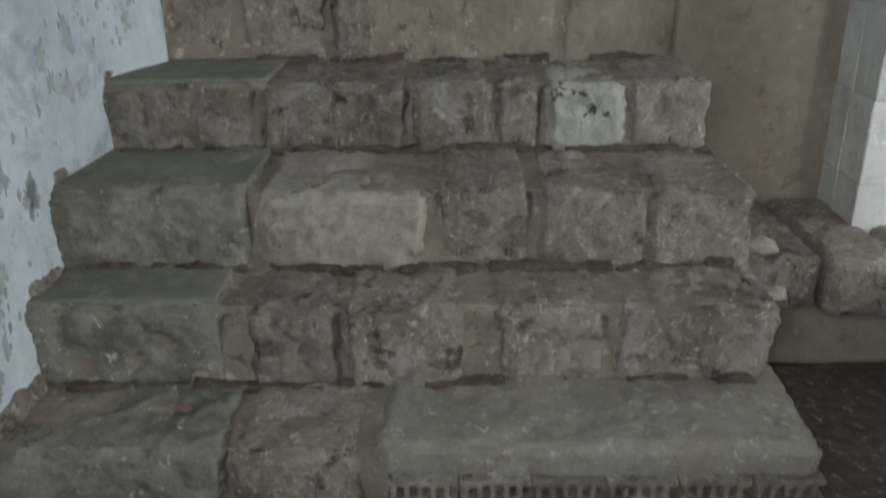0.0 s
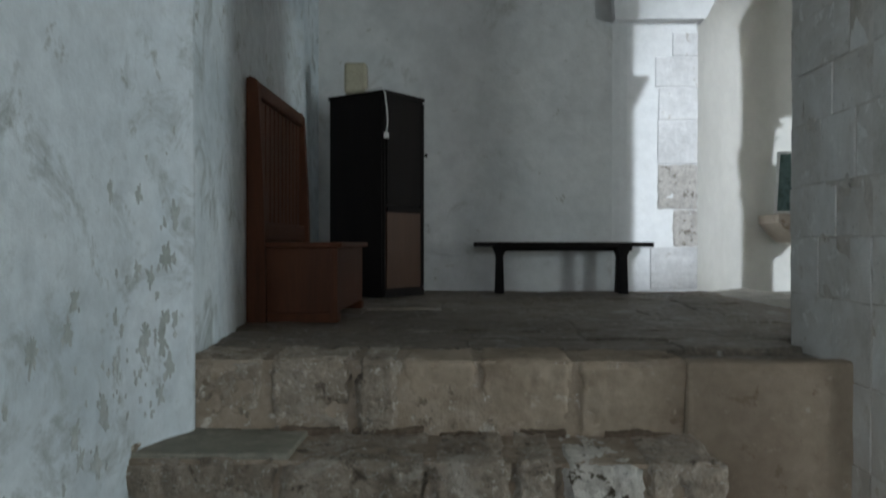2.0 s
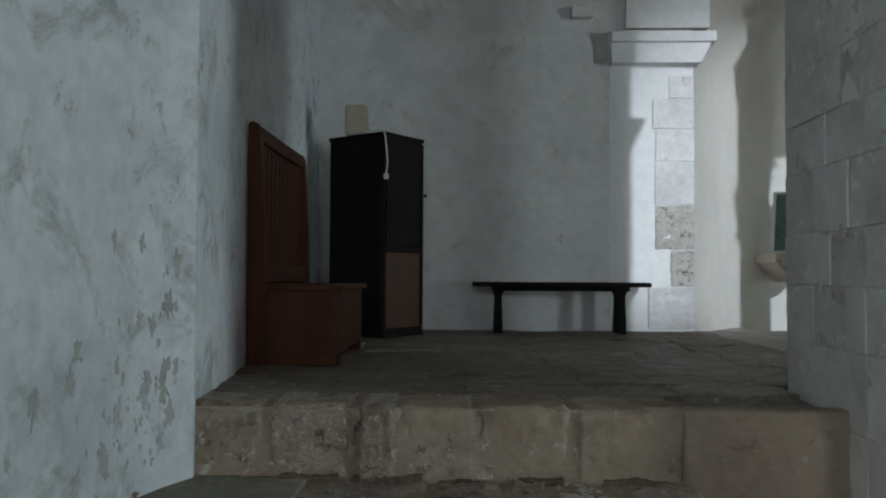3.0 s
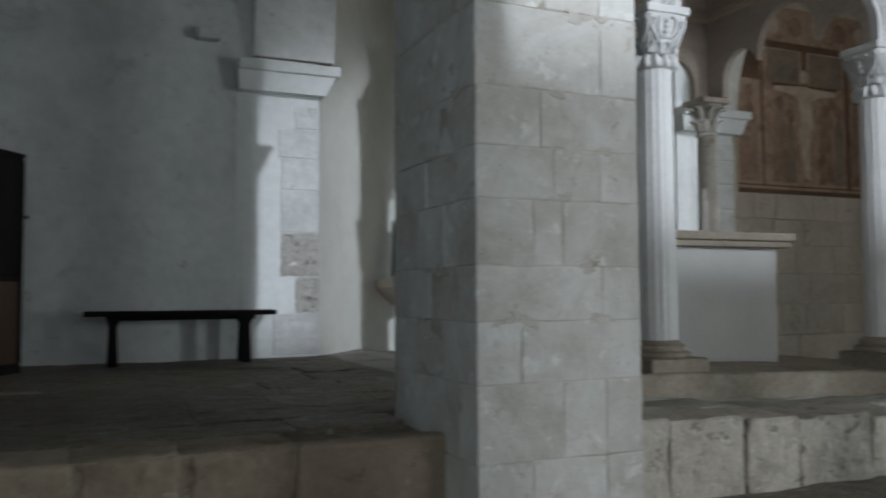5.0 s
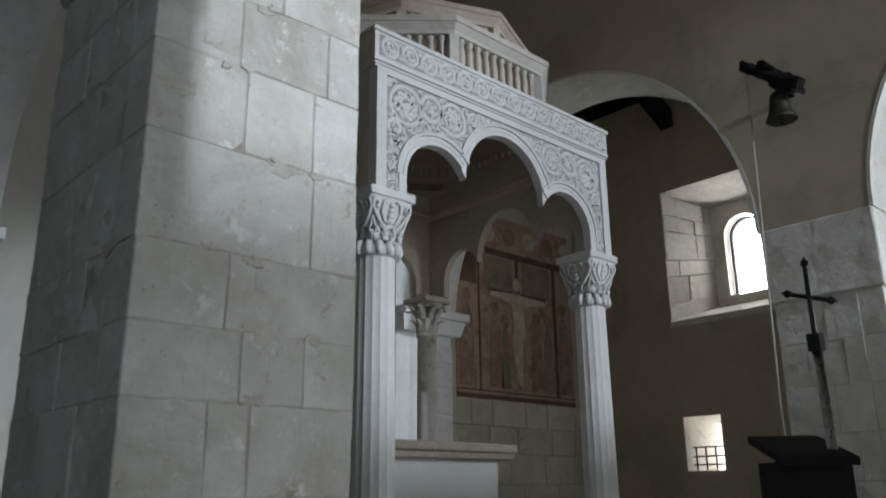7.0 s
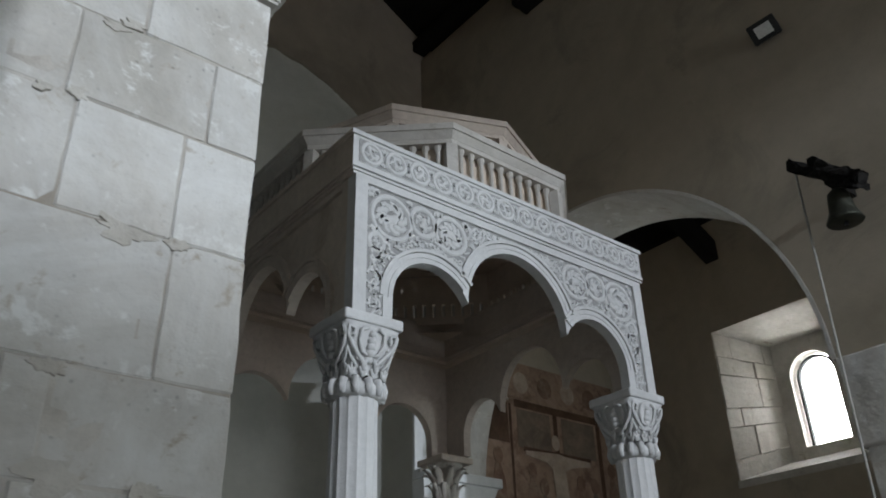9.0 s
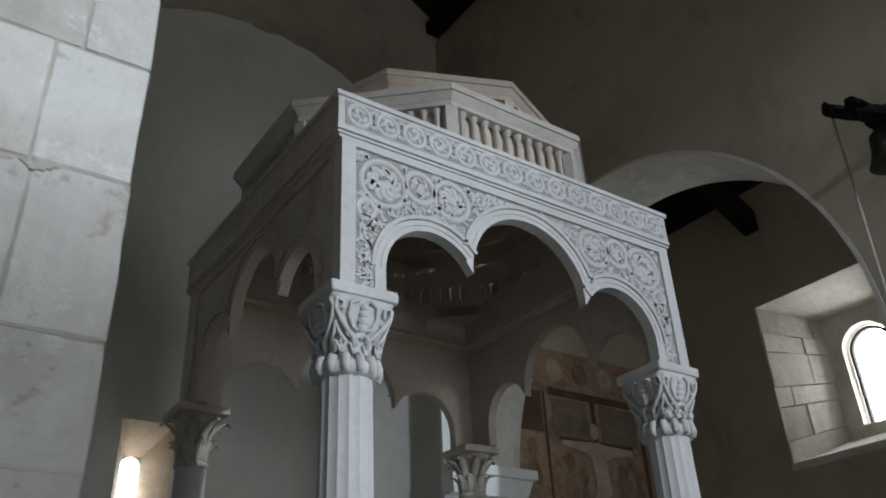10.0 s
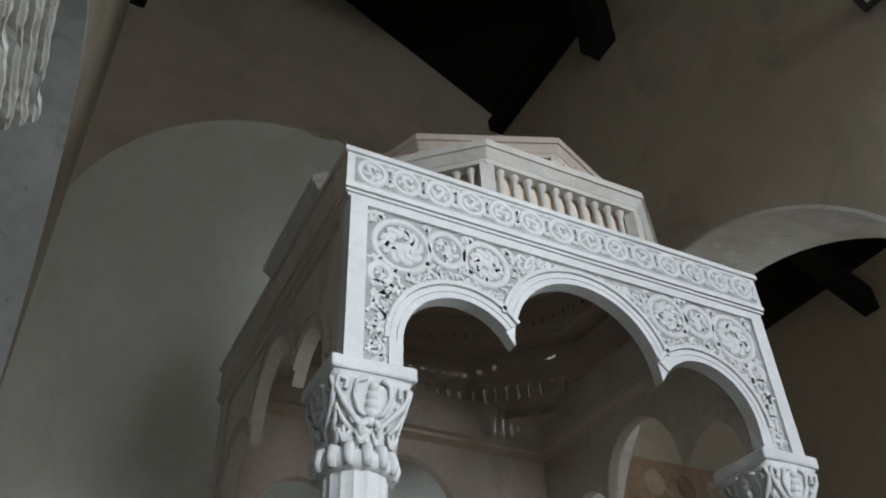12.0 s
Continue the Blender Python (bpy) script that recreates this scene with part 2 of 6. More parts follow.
M_DIRT = surface("dirt_floor", [(0.13, 0.10, 0.075), (0.20, 0.165, 0.13)], 2, 26, 0.7, 0.95, grain=0.3, patch=(0.27, 0.25, 0.22), patch_at=(0.58, 0.7), patch_scale=4, specks=(0.40, 0.37, 0.32), specks_scale=30)
M_FLAG = surface("worn_flagstone", [(0.19, 0.157, 0.12), (0.30, 0.255, 0.205), (0.235, 0.198, 0.155)], 2.6, 36, 0.9, 0.6, deep=0.035, random_value=0.15, patch=(0.36, 0.33, 0.29), patch_at=(0.54, 0.68), patch_scale=3, grain=0.3, spec=0.3, specks=(0.48, 0.45, 0.40), specks_scale=22, dark=(0.09, 0.075, 0.058), dark_scale=10)
M_FLAGPALE = surface("dusty_pale_flagstone", [(0.36, 0.34, 0.30), (0.50, 0.475, 0.43), (0.42, 0.40, 0.355)], 2.6, 36, 0.8, 0.7, deep=0.03, random_value=0.12, patch=(0.57, 0.55, 0.50), patch_at=(0.56, 0.70), patch_scale=5, grain=0.2, dark=(0.20, 0.18, 0.15), dark_scale=8, dark_at=(0.58, 0.68))
M_RISER = surface("ochre_plaster", [(0.25, 0.195, 0.14), (0.36, 0.29, 0.218), (0.30, 0.238, 0.178)], 2.4, 16, 0.4, 0.9, grain=0.12, specks=(0.46, 0.395, 0.32), specks_scale=14, specks_at=(0.60, 0.72), dark=(0.20, 0.145, 0.10), dark_scale=5)
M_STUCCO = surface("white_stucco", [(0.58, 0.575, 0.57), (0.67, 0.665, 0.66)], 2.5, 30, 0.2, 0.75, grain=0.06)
# browner aged copy of the white stucco; shade of unlit sides is in its colour
M_STUCCO_OLD_SHADE = surface("aged_shaded_stucco", [(0.53, 0.45, 0.385), (0.62, 0.54, 0.465)], 2.5, 20, 0.25, 0.85, grain=0.1, patch=(0.42, 0.345, 0.28), patch_at=(0.58, 0.72), patch_scale=3)
M_STUCCO_DUST = surface("dust_dulled_stucco", [(0.47, 0.44, 0.40), (0.58, 0.55, 0.51)], 2.5, 24, 0.25, 0.8, grain=0.08, patch=(0.40, 0.365, 0.32), patch_at=(0.55, 0.70), patch_scale=4)
# darker than the carving, shade of the cut grooves put into the colour
M_FIELD = surface("groove_shade_stucco", [(0.32, 0.315, 0.31), (0.42, 0.415, 0.41)], 4, 30, 0.2, 0.9, grain=0.1)
M_PIERJ = surface("pillar_joint", [(0.40, 0.35, 0.29), (0.66, 0.63, 0.585)], 3, 20, 0.4, 0.95)
M_RESP = surface("limed_respond_stone", [(0.60, 0.60, 0.59), (0.74, 0.74, 0.73)], 4, 16, 0.5, 0.88, deep=0.02, random_value=0.08, grain=0.10, dark=(0.42, 0.39, 0.34), dark_scale=9)
M_FLAKE = surface("bare_grey_render", [(0.34, 0.365, 0.345), (0.50, 0.53, 0.52)], 9, 20, 0.4, 0.95, grain=0.12)
M_STUCCO_MID = surface("dusty_stucco", [(0.46, 0.42, 0.37), (0.58, 0.54, 0.49)], 2.5, 20, 0.3, 0.85, grain=0.08, dark=(0.30, 0.26, 0.21), dark_scale=8)
M_EDGE = surface("pitted_edge_stone", [(0.38, 0.34, 0.285), (0.52, 0.475, 0.41), (0.45, 0.41, 0.35)], 4, 24, 0.5, 0.8, deep=0.02, random_value=0.12, patch=(0.60, 0.56, 0.50), patch_at=(0.54, 0.70), patch_scale=4, pits=0.35, grain=0.12, specks=(0.66, 0.63, 0.58), specks_scale=18, dark=(0.20, 0.17, 0.135), dark_scale=9, dark_at=(0.56, 0.65))
M_ALTAR = surface("grey_plaster_altar", [(0.50, 0.50, 0.48), (0.58, 0.58, 0.56)], 1.5, 40, 0.1, 0.8, grain=0.05)
M_PLAT = surface("platform_stone", [(0.27, 0.225, 0.175), (0.38, 0.33, 0.275)], 2.5, 30, 0.4, 0.8, grain=0.2)
M_DARKWOOD = surface("near_black_wood", [(0.010, 0.0085, 0.0085), (0.018, 0.015, 0.014)], 3, 50, 0.1, 0.8, stretch=(1, 1, 0.15), spec=0.12)
M_PANEL = surface("dark_brown_wood", [(0.045, 0.022, 0.014), (0.075, 0.038, 0.022)], 4, 50, 0.15, 0.5, stretch=(1, 1, 0.12), spec=0.4)
M_PEW = surface("red_brown_wood", [(0.060, 0.021, 0.010), (0.105, 0.038, 0.017), (0.080, 0.028, 0.013)], 5, 60, 0.15, 0.6, stretch=(1, 1, 0.12), spec=0.2)
M_TIMBER = surface("near_black_timber", [(0.004, 0.003, 0.0025), (0.009, 0.007, 0.005)], 3, 30, 0.5, 0.9, stretch=(1, 0.2, 1))
M_IRON = surface("black_iron", [(0.012, 0.012, 0.013), (0.03, 0.03, 0.03)], 8, 60, 0.2, 0.5, metal=0.6)
M_STEEL = surface("polished_steel", [(0.35, 0.36, 0.37), (0.5, 0.5, 0.5)], 8, 60, 0.05, 0.3, metal=1.0)
M_BRONZE = surface("dull_bronze", [(0.04, 0.043, 0.035), (0.075, 0.075, 0.058)], 8, 40, 0.3, 0.55, metal=0.7)
M_CREAM = surface("cream_plastic", [(0.40, 0.37, 0.27), (0.46, 0.43, 0.32)], 4, 50, 0.05, 0.5)
M_WHITEP = surface("white_plastic", [(0.6, 0.6, 0.58), (0.7, 0.7, 0.68)], 4, 50, 0.05, 0.45)
M_CORD = surface("pale_cord", [(0.35, 0.34, 0.31), (0.45, 0.44, 0.40)], 10, 80, 0.2, 0.8)
M_REVEAL = surface("reveal_stone", [(0.56, 0.53, 0.48), (0.72, 0.69, 0.64)], 3, 16, 0.4, 0.88, random_value=0.14, grain=0.10, dark=(0.40, 0.36, 0.30), dark_scale=8)
M_FRESCO = surface("faded_fresco_ground", [(0.24, 0.155, 0.11), (0.40, 0.275, 0.20), (0.30, 0.20, 0.145)], 3.0, 12, 0.15, 0.9, dark=(0.17, 0.10, 0.07), dark_scale=3.5, dark_at=(0.54, 0.70), patch=(0.44, 0.325, 0.25), patch_at=(0.52, 0.70), patch_scale=2.4, grain=0.14)
M_FRESCO_D = surface("dark_fresco_band", [(0.10, 0.055, 0.035), (0.16, 0.095, 0.06)], 4, 20, 0.1, 0.9, grain=0.2)
M_FRESCO_G = surface("grey_fresco_panel", [(0.17, 0.13, 0.10), (0.27, 0.205, 0.155)], 3, 12, 0.1, 0.9, grain=0.14, patch=(0.28, 0.21, 0.155), patch_at=(0.5, 0.66), patch_scale=5)
M_FRESCO_P = surface("pale_fresco_paint", [(0.44, 0.34, 0.26), (0.58, 0.475, 0.385)], 5, 12, 0.1, 0.9, grain=0.14, patch=(0.32, 0.225, 0.165), patch_at=(0.55, 0.72), patch_scale=6)
M_FRESCO_R = surface("rust_fresco_paint", [(0.20, 0.115, 0.075), (0.31, 0.20, 0.145)], 4, 12, 0.1, 0.9, grain=0.14, patch=(0.33, 0.25, 0.19), patch_at=(0.50, 0.68), patch_scale=5)
M_LINING = surface("brown_stucco_lining", [(0.62, 0.52, 0.43), (0.71, 0.61, 0.515)], 2.0, 16, 0.2, 0.9, grain=0.08)
M_RESPW = surface("respond_whitewash", [(0.68, 0.69, 0.68), (0.78, 0.79, 0.78)], 1.2, 12, 0.3, 0.9, grain=0.06)
M_SPLAY = surface("ochre_window_splay", [(0.42, 0.33, 0.24), (0.56, 0.46, 0.35)], 3, 16, 0.3, 0.9, grain=0.1)
M_MORTAR = surface("step_mortar", [(0.285, 0.225, 0.165), (0.44, 0.36, 0.28)], 6, 26, 0.8, 0.9, grain=0.15, specks=(0.54, 0.49, 0.42), specks_scale=20, dark=(0.15, 0.12, 0.09), dark_scale=11)
M_SMEAR = surface("smeared_mortar", [(0.50, 0.465, 0.41), (0.63, 0.60, 0.55)], 4, 14, 0.6, 0.92, grain=0.1, dark=(0.36, 0.31, 0.25), dark_scale=12)
M_PITTED = surface("pitted_respond_stone", [(0.50, 0.475, 0.43), (0.64, 0.61, 0.565)], 5, 26, 0.9, 0.85, deep=0.03, pits=0.75, grain=0.18, dark=(0.20, 0.175, 0.14), dark_scale=17, dark_at=(0.57, 0.62))
M_LOWWALL = surface("limed_masonry", [(0.44, 0.375, 0.31), (0.56, 0.49, 0.42)], 2, 16, 0.35, 0.9, random_value=0.08, grain=0.10, dark=(0.32, 0.25, 0.19), dark_scale=5)
M_SKY = glow("daylight", (0.93, 0.97, 1.0), 12.0)
M_PICT = surface("green_picture", [(0.03, 0.06, 0.055), (0.10, 0.16, 0.15), (0.05, 0.09, 0.08)], 9, 30, 0.02, 0.25, spec=0.5)
M_GREY = surface("grey_housing", [(0.016, 0.016, 0.016), (0.03, 0.03, 0.03)], 6, 50, 0.05, 0.5)

# ---- the building ----
EY = 7.27          # face of the east wall
PX0, PX1, PY0, PY1 = 1.391, 2.109, 2.769, 3.626   # pillar between aisle and nave
AX = 6.14          # nave face of the far arcade
OX = 9.05          # inner face of the outer wall
WEST = -7.8
TOP = 9.0


def arc(cy, cz, r, a0, a1, n):
    return [(cy + r * math.cos(radians(a0 + (a1 - a0) * k / n)), cz + r * math.sin(radians(a0 + (a1 - a0) * k / n))) for k in range(n + 1)]


structure("ground", boxed((-3.5, -11, -0.2), (12.5, 12, 0.0)), M_DIRT, "bare brown dirt and stone ground of the lower aisle", "floor")

# aisle wall beside the stairs, with a rounded projection above the top step
pts = [(-1.6, WEST), (-1.09, WEST), (-1.085, 1.2), (-1.06, 2.3), (-1.03, 2.72), (-0.985, 2.9), (-0.945, 3.0), (-0.93, 3.04), (-0.933, 3.07),
       (-0.945, 3.095), (-0.975, 3.11), (-0.985, 3.13), (-0.965, 3.15), (-0.962, 3.18), (-1.0, 3.55), (-1.055, 4.0), (-1.092, 4.3), (-1.13, 5.0), (-1.15, 5.6), (-1.13, 6.0), (-1.18, 6.25), (-1.25, 6.5), (-1.26, EY + 0.3), (-1.6, EY + 0.3)]
bm = bmesh.new()
NW = (-2.1, -1.1, 2.4, 3.8)          # unseen opening made for the added fill lamp: along the wall, and its height
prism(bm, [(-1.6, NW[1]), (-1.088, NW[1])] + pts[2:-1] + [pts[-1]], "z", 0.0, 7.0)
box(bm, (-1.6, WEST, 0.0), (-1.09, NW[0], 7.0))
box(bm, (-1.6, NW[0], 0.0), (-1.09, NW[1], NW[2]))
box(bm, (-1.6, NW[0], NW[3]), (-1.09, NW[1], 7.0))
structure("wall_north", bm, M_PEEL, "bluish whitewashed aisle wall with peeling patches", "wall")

# east wall with the arch of the apse
AC, AR, AS = 4.07, 2.07, 5.82
out = [(-1.6, 0), (AC - AR, 0)] + [(x, z) for x, z in arc(AC, AS, AR, 180, 0, 40)] + [(AC + AR, 0), (OX + 0.9, 0), (OX + 0.9, 10.6), (-1.6, 10.6)]
bm = bmesh.new()
prism(bm, out, "y", EY, EY + 0.5)
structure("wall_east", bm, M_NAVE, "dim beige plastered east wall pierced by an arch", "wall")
# whitewashed face of the aisle part of that wall
bm = bmesh.new()
prism(bm, [(-1.3, 1.0), (1.36, 1.0), (1.36, 6.4), (-1.3, 6.4)], "y", EY - 0.03, EY + 0.01)
structure("wall_east_aisle", bm, M_WASH, "rough whitewashed end wall of the aisle", "wall")

# apse: round wall and half dome with one slit window
bm = bmesh.new()
R0, APY = 2.082, 7.05          # the round is a little less than half a circle
A0 = math.asin((EY - APY) / R0)
NA, verts = 48, {}
levels = [0.9 + (AS - 0.9) * k / 17 for k in range(18)] + [None] * 10


def apse_point(i, k, r):
    a = math.pi - A0 - (math.pi - 2 * A0) * i / NA
    if k < 18:
        return (AC + r * math.cos(a), max(EY + 0.02, APY + r * math.sin(a)), levels[k])
    e = (k - 17) / 10 * math.pi / 2
    return (AC + r * math.cos(a) * math.cos(e), max(EY + 0.02, APY + r * math.sin(a) * math.cos(e)), AS + r * math.sin(e))


WI = range(21, 25)       # window columns
WK = range(7, 12)       # window rows
for r in (R0, R0 + 0.55):
    vs = {(i, k): bm.verts.new(apse_point(i, k, r)) for i in range(NA + 1) for k in range(28)}
    verts[r] = vs
    for i in range(NA):
        for k in range(27):
            if i in WI and k in WK:
                continue
            bm.faces.new((vs[i, k], vs[i + 1, k], vs[i + 1, k + 1], vs[i, k + 1]))
bmesh.ops.remove_doubles(bm, verts=bm.verts, dist=0.0005)
structure("wall_apse", bm, M_APSE, "smooth curved plaster wall and half dome of the apse", "wall", smooth=True)
# reveal of the slit
a0, a1 = apse_point(21, 7, R0), apse_point(25, 12, R0)
WX = (a0[0] + a1[0]) / 2
wy = APY + R0
win = thing("window_1", (WX, wy, levels[7]), "narrow round-headed slit window glowing with daylight in the apse", "window")
win["kind"] = "structure"
hw, z0, z1 = abs(a1[0] - a0[0]) / 2, levels[7], levels[12]
bm = bmesh.new()
ring_in = [(WX - hw, z0), (WX - hw, z1), (WX + hw, z1), (WX + hw, z0)]
ow, oz0, oz1 = 0.092, z0 + 0.15, z1 - 0.22
ring_out = [(WX - ow, oz0), (WX - ow, oz1), (WX + ow, oz1), (WX + ow, oz0)]
for k in range(4):
    p, q = ring_in[k], ring_in[(k + 1) % 4]
    s, u = ring_out[(k + 1) % 4], ring_out[k]
    bm.faces.new([bm.verts.new(v) for v in ((p[0], wy - 0.02, p[1]), (q[0], wy - 0.02, q[1]), (s[0], wy + 0.45, s[1]), (u[0], wy + 0.45, u[1]))])
part("reveal", bm, M_SPLAY, win, "warm ochre stone reveal")
bm = bmesh.new()
head = [(WX - ow - 0.15, oz0 - 0.3), (WX - ow, oz0 - 0.3)] + [(WX - ow, oz0)] + [(x, z) for x, z in arc(WX, oz1 - ow, ow, 180, 0, 10)] + [(WX + ow, oz0), (WX + ow, oz0 - 0.3), (WX + ow + 0.15, oz0 - 0.3), (WX + ow + 0.15, oz1 + 0.3), (WX - ow - 0.15, oz1 + 0.3)]
prism(bm, head, "y", wy + 0.45, wy + 0.55)
part("window_head", bm, M_REVEAL, win)


# arcades on both sides of the nave
def arcade(name, x0, x1, arches, y1, spring, label):
    o = [(y1, TOP - 0.3), (WEST, TOP - 0.3), (WEST, spring)]
    for a, b in reversed(arches):
        r = (b - a) / 2
        o += [(y, z) for y, z in arc((a + b) / 2, spring, r, 180, 0, 28)]
    o += [(y1, spring)]
    bm = bmesh.new()
    prism(bm, o, "x", x0, x1)
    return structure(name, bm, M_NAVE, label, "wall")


NS, SS = 3.80, 3.64
RP0, RP1 = 2.56, 3.28
arcade("wall_arcade_north", PX0 + 0.01, PX1 - 0.01, [(PY1, EY - 0.1), (-0.7, PY0)], EY, NS, "plastered arcade wall above the stone pillar")
arcade("wall_arcade_south", AX, AX + 0.66, [(RP1 + 0.033, EY - 0.03), (-1.0, RP0), (-5.8, -2.0)], EY, SS, "plastered arcade wall with round arches")

# pale soffits of the far arches
for a, b, sp, xa, xb, mt in ((RP1 + 0.033, EY - 0.03, SS, AX - 0.004, AX + 0.664, M_BLOCK), (-1.0, RP0, SS, AX - 0.004, AX + 0.664, M_BLOCK), (PY1, EY - 0.1, NS, PX0 + 0.004, PX1 - 0.004, M_WASH)):
    bm = bmesh.new()
    c, r = (a + b) / 2, (b - a) / 2
    o = arc(c, sp, r - 0.004, 180, 0, 40)
    i_ = list(reversed(arc(c, sp, r - 0.03, 180, 0, 40)))
    prism(bm, o + i_, "x", xa, xb)
    structure("arch_soffit", bm, mt, "pale limed soffit of a round arch", "arch", smooth=False)


def pillar(name, x0, x1, y0, y1, z0, courses, front, left, right, label, mat_core=M_PIERJ):
    """A square pillar of coursed blocks round a mortar core."""
    top = thing(name, ((x0 + x1) / 2, (y0 + y1) / 2, z0), label, "pillar")
    top["kind"] = "structure"
    part("core", boxed((x0 + 0.0045, y0 + 0.0045, z0), (x1 - 0.0045, y1 - 0.0045, courses[-1])), mat_core, top)
    g, d, s = 0.0012, 0.16, 0
    for k, (a, b) in enumerate(zip(courses, courses[1:])):
        cuts = [x0] + front[k % len(front)] + [x1]
        for u, v in zip(cuts, cuts[1:]):
            s += 1
            j = 0.003 * math.sin(s * 2.7)
            part("stone", block(bmesh.new(), (u + g, y0 + j, a + g), (v - g, y0 + d, b - g), 0.0035, 0.0035, 8, s, 5, cell=0.04, chip=0.0035), M_BLOCK, top, smooth=False)
        for side, xs in ((left, (x0, x0 + d)), (right, (x1 - d, x1))):
            cuts = [y0 + d] + side[k % len(side)] + [y1]
            for u, v in zip(cuts, cuts[1:]):
                s += 1
                j = 0.003 * math.sin(s * 1.9)
                part("stone", block(bmesh.new(), (xs[0] + j, u + g, a + g), (xs[1] + j, v - g, b - g), 0.0035, 0.0035, 8, s, 5, cell=0.04, chip=0.0035), M_BLOCK, top)
    return top


def impost(top, x0, x1, y0, y1, z0, z1, mat_, n=4, out0=0.02, out1=0.10):
    for k in range(n):
        e = out0 + (out1 - out0) * (k + 1) / n
        h0, h1 = z0 + (z1 - z0) * k / n, z0 + (z1 - z0) * (k + 1) / n
        part("moulding", block(bmesh.new(), (x0 - e, y0 - e, h0), (x1 + e, y1 + e, h1 - 0.004), 0.012, 0.006 if out1 > 0.05 else 0.003, 10, k + 3, 9, cell=0.03, chip=0.012 if out1 > 0.05 else 0.002), mat_, top, "worn and chipped stone moulding")


COURSES = [0.0, 0.28, 0.56, 0.84, 1.125, 1.409, 1.635, 1.84, 2.088, 2.285, 2.505, 2.817, 3.092, 3.33, 3.60]
FRONT = [[1.75], [1.6, 1.95], [1.72], [1.62, 1.943], [1.751, 1.943], [1.574], [1.93], [1.629, 1.757], [1.72, 1.926], [1.664, 1.753], [1.937], [1.69, 1.93], [1.66, 1.98], [1.80]]
LEFT = [[3.3], [3.15], [3.35], [3.1], [3.233], [3.082, 3.35], [3.20], [3.0 + 0.05, 3.33], [3.233], [3.10], [3.28], [3.15], [3.3], [3.1]]
pil = pillar("pillar_1", PX0, PX1, PY0, PY1, 0.0, COURSES, FRONT, LEFT, LEFT, "square pillar of limed limestone blocks with worn joints")
impost(pil, PX0, PX1, PY0, PY1, 3.60, 3.80, M_BLOCK, 4, 0.0, 0.09)
RC = [0.4 + 0.3 * k for k in range(10)]
pil2 = pillar("pillar_2", AX, AX + 0.66, RP0, RP1, 0.3, RC, [[AX + 0.3], [AX + 0.2, AX + 0.5]], [[2.95], [2.85, 3.1]], [[2.95]], "square limed stone pier with a broad grooved impost")
impost(pil2, AX, AX + 0.66, RP0, RP1, 3.10, SS, M_BLOCK, 1, 0.0, 0.028)
# unseen wall added to keep the west beam out of the aisle
structure("wall_nave_north", boxed((PX0, WEST, 0), (PX1 - 0.02, -1.65, 3.82)), M_WASH, "unseen plain whitewashed wall that keeps the beam off the aisle", "wall")
# the first is an unseen blocker, widened and raised to edge the light pool
for yy, nm in ((-1.7, "pillar_3"), (-2.0, "pillar_4")):
    xx = PX0 if nm == "pillar_3" else AX
    structure(nm, block(bmesh.new(), (xx, yy, 0), (xx + (0.965 if nm == "pillar_3" else 0.7), yy + 1.0, 8.9 if nm == "pillar_3" else 3.82), 0.02, 0.01, 4, 5), M_BLOCK, "unseen square limed stone pillar behind the walk", "pillar")


# responds of the arcades on the east wall
def respond(name, x0, x1, base, shaft_x, mirror=False):
    top = thing(name, ((x0 + x1) / 2, EY, base), "whitewashed respond with bare stone blocks and a moulded cornice", "respond")
    top["kind"] = "structure"
    yb, yf = EY + 0.004, EY - 0.07
    bm = bmesh.new()
    prism(bm, [(x0 - 0.09, yb), (x0 - 0.09, EY - 0.032), (x0 - 0.07, EY - 0.036), (x0 - 0.03, yf + 0.022), (x0 + 0.03, yf + 0.010), (x0 + 0.12, yf + 0.008), (x1 - 0.02, yf + 0.008), (x1, yf + 0.024), (x1, yb)], "z", base, 6.4)
    part("plaster", bm, M_RESPW, top)
    zs = [base + 0.02, 1.579, 1.896, 2.281, 2.657, 2.938, 3.20, 3.40]
    starts = [-0.06, 0.13, 0.0, 0.0, 0.005, -0.02, 0.12]
    for k, (a, b) in enumerate(zip(zs, zs[1:])):
        rough_ = k in (1, 2)
        part("stone", block(bmesh.new(), (shaft_x + starts[k], yf - (0.004 if k != 3 else 0.001), a + 0.003), (x1 - 0.002, yf + 0.05, b - 0.003), 0.008, 0.007 if rough_ else 0.003, 4, k + 20, 16 if rough_ else 9, cell=0.025, chip=0.012 if rough_ else 0.0), M_PITTED if rough_ else M_RESP, top)
    bm = bmesh.new()
    prism(bm, [(x0 - 0.09, 3.49), (x1 + 0.03, 3.49), (x1 + 0.05, 3.52), (x1 + 0.12, 3.66), (x0 - 0.10, 3.66)], "y", yf - 0.10, yb)
    part("cornice", bm, M_RESPW, top)
    part("cornice_slab", block(bmesh.new(), (x0 - 0.10, yf - 0.13, 3.663), (x1 + 0.16, yb, 3.755), 0.010, 0.004, 3, 2), M_RESPW, top)
    return top


respond("respond_north", 1.36, 1.99, 1.2, 1.65)
respond("respond_south", AX - 0.08, AX + 0.60, 0.98, 6.3)

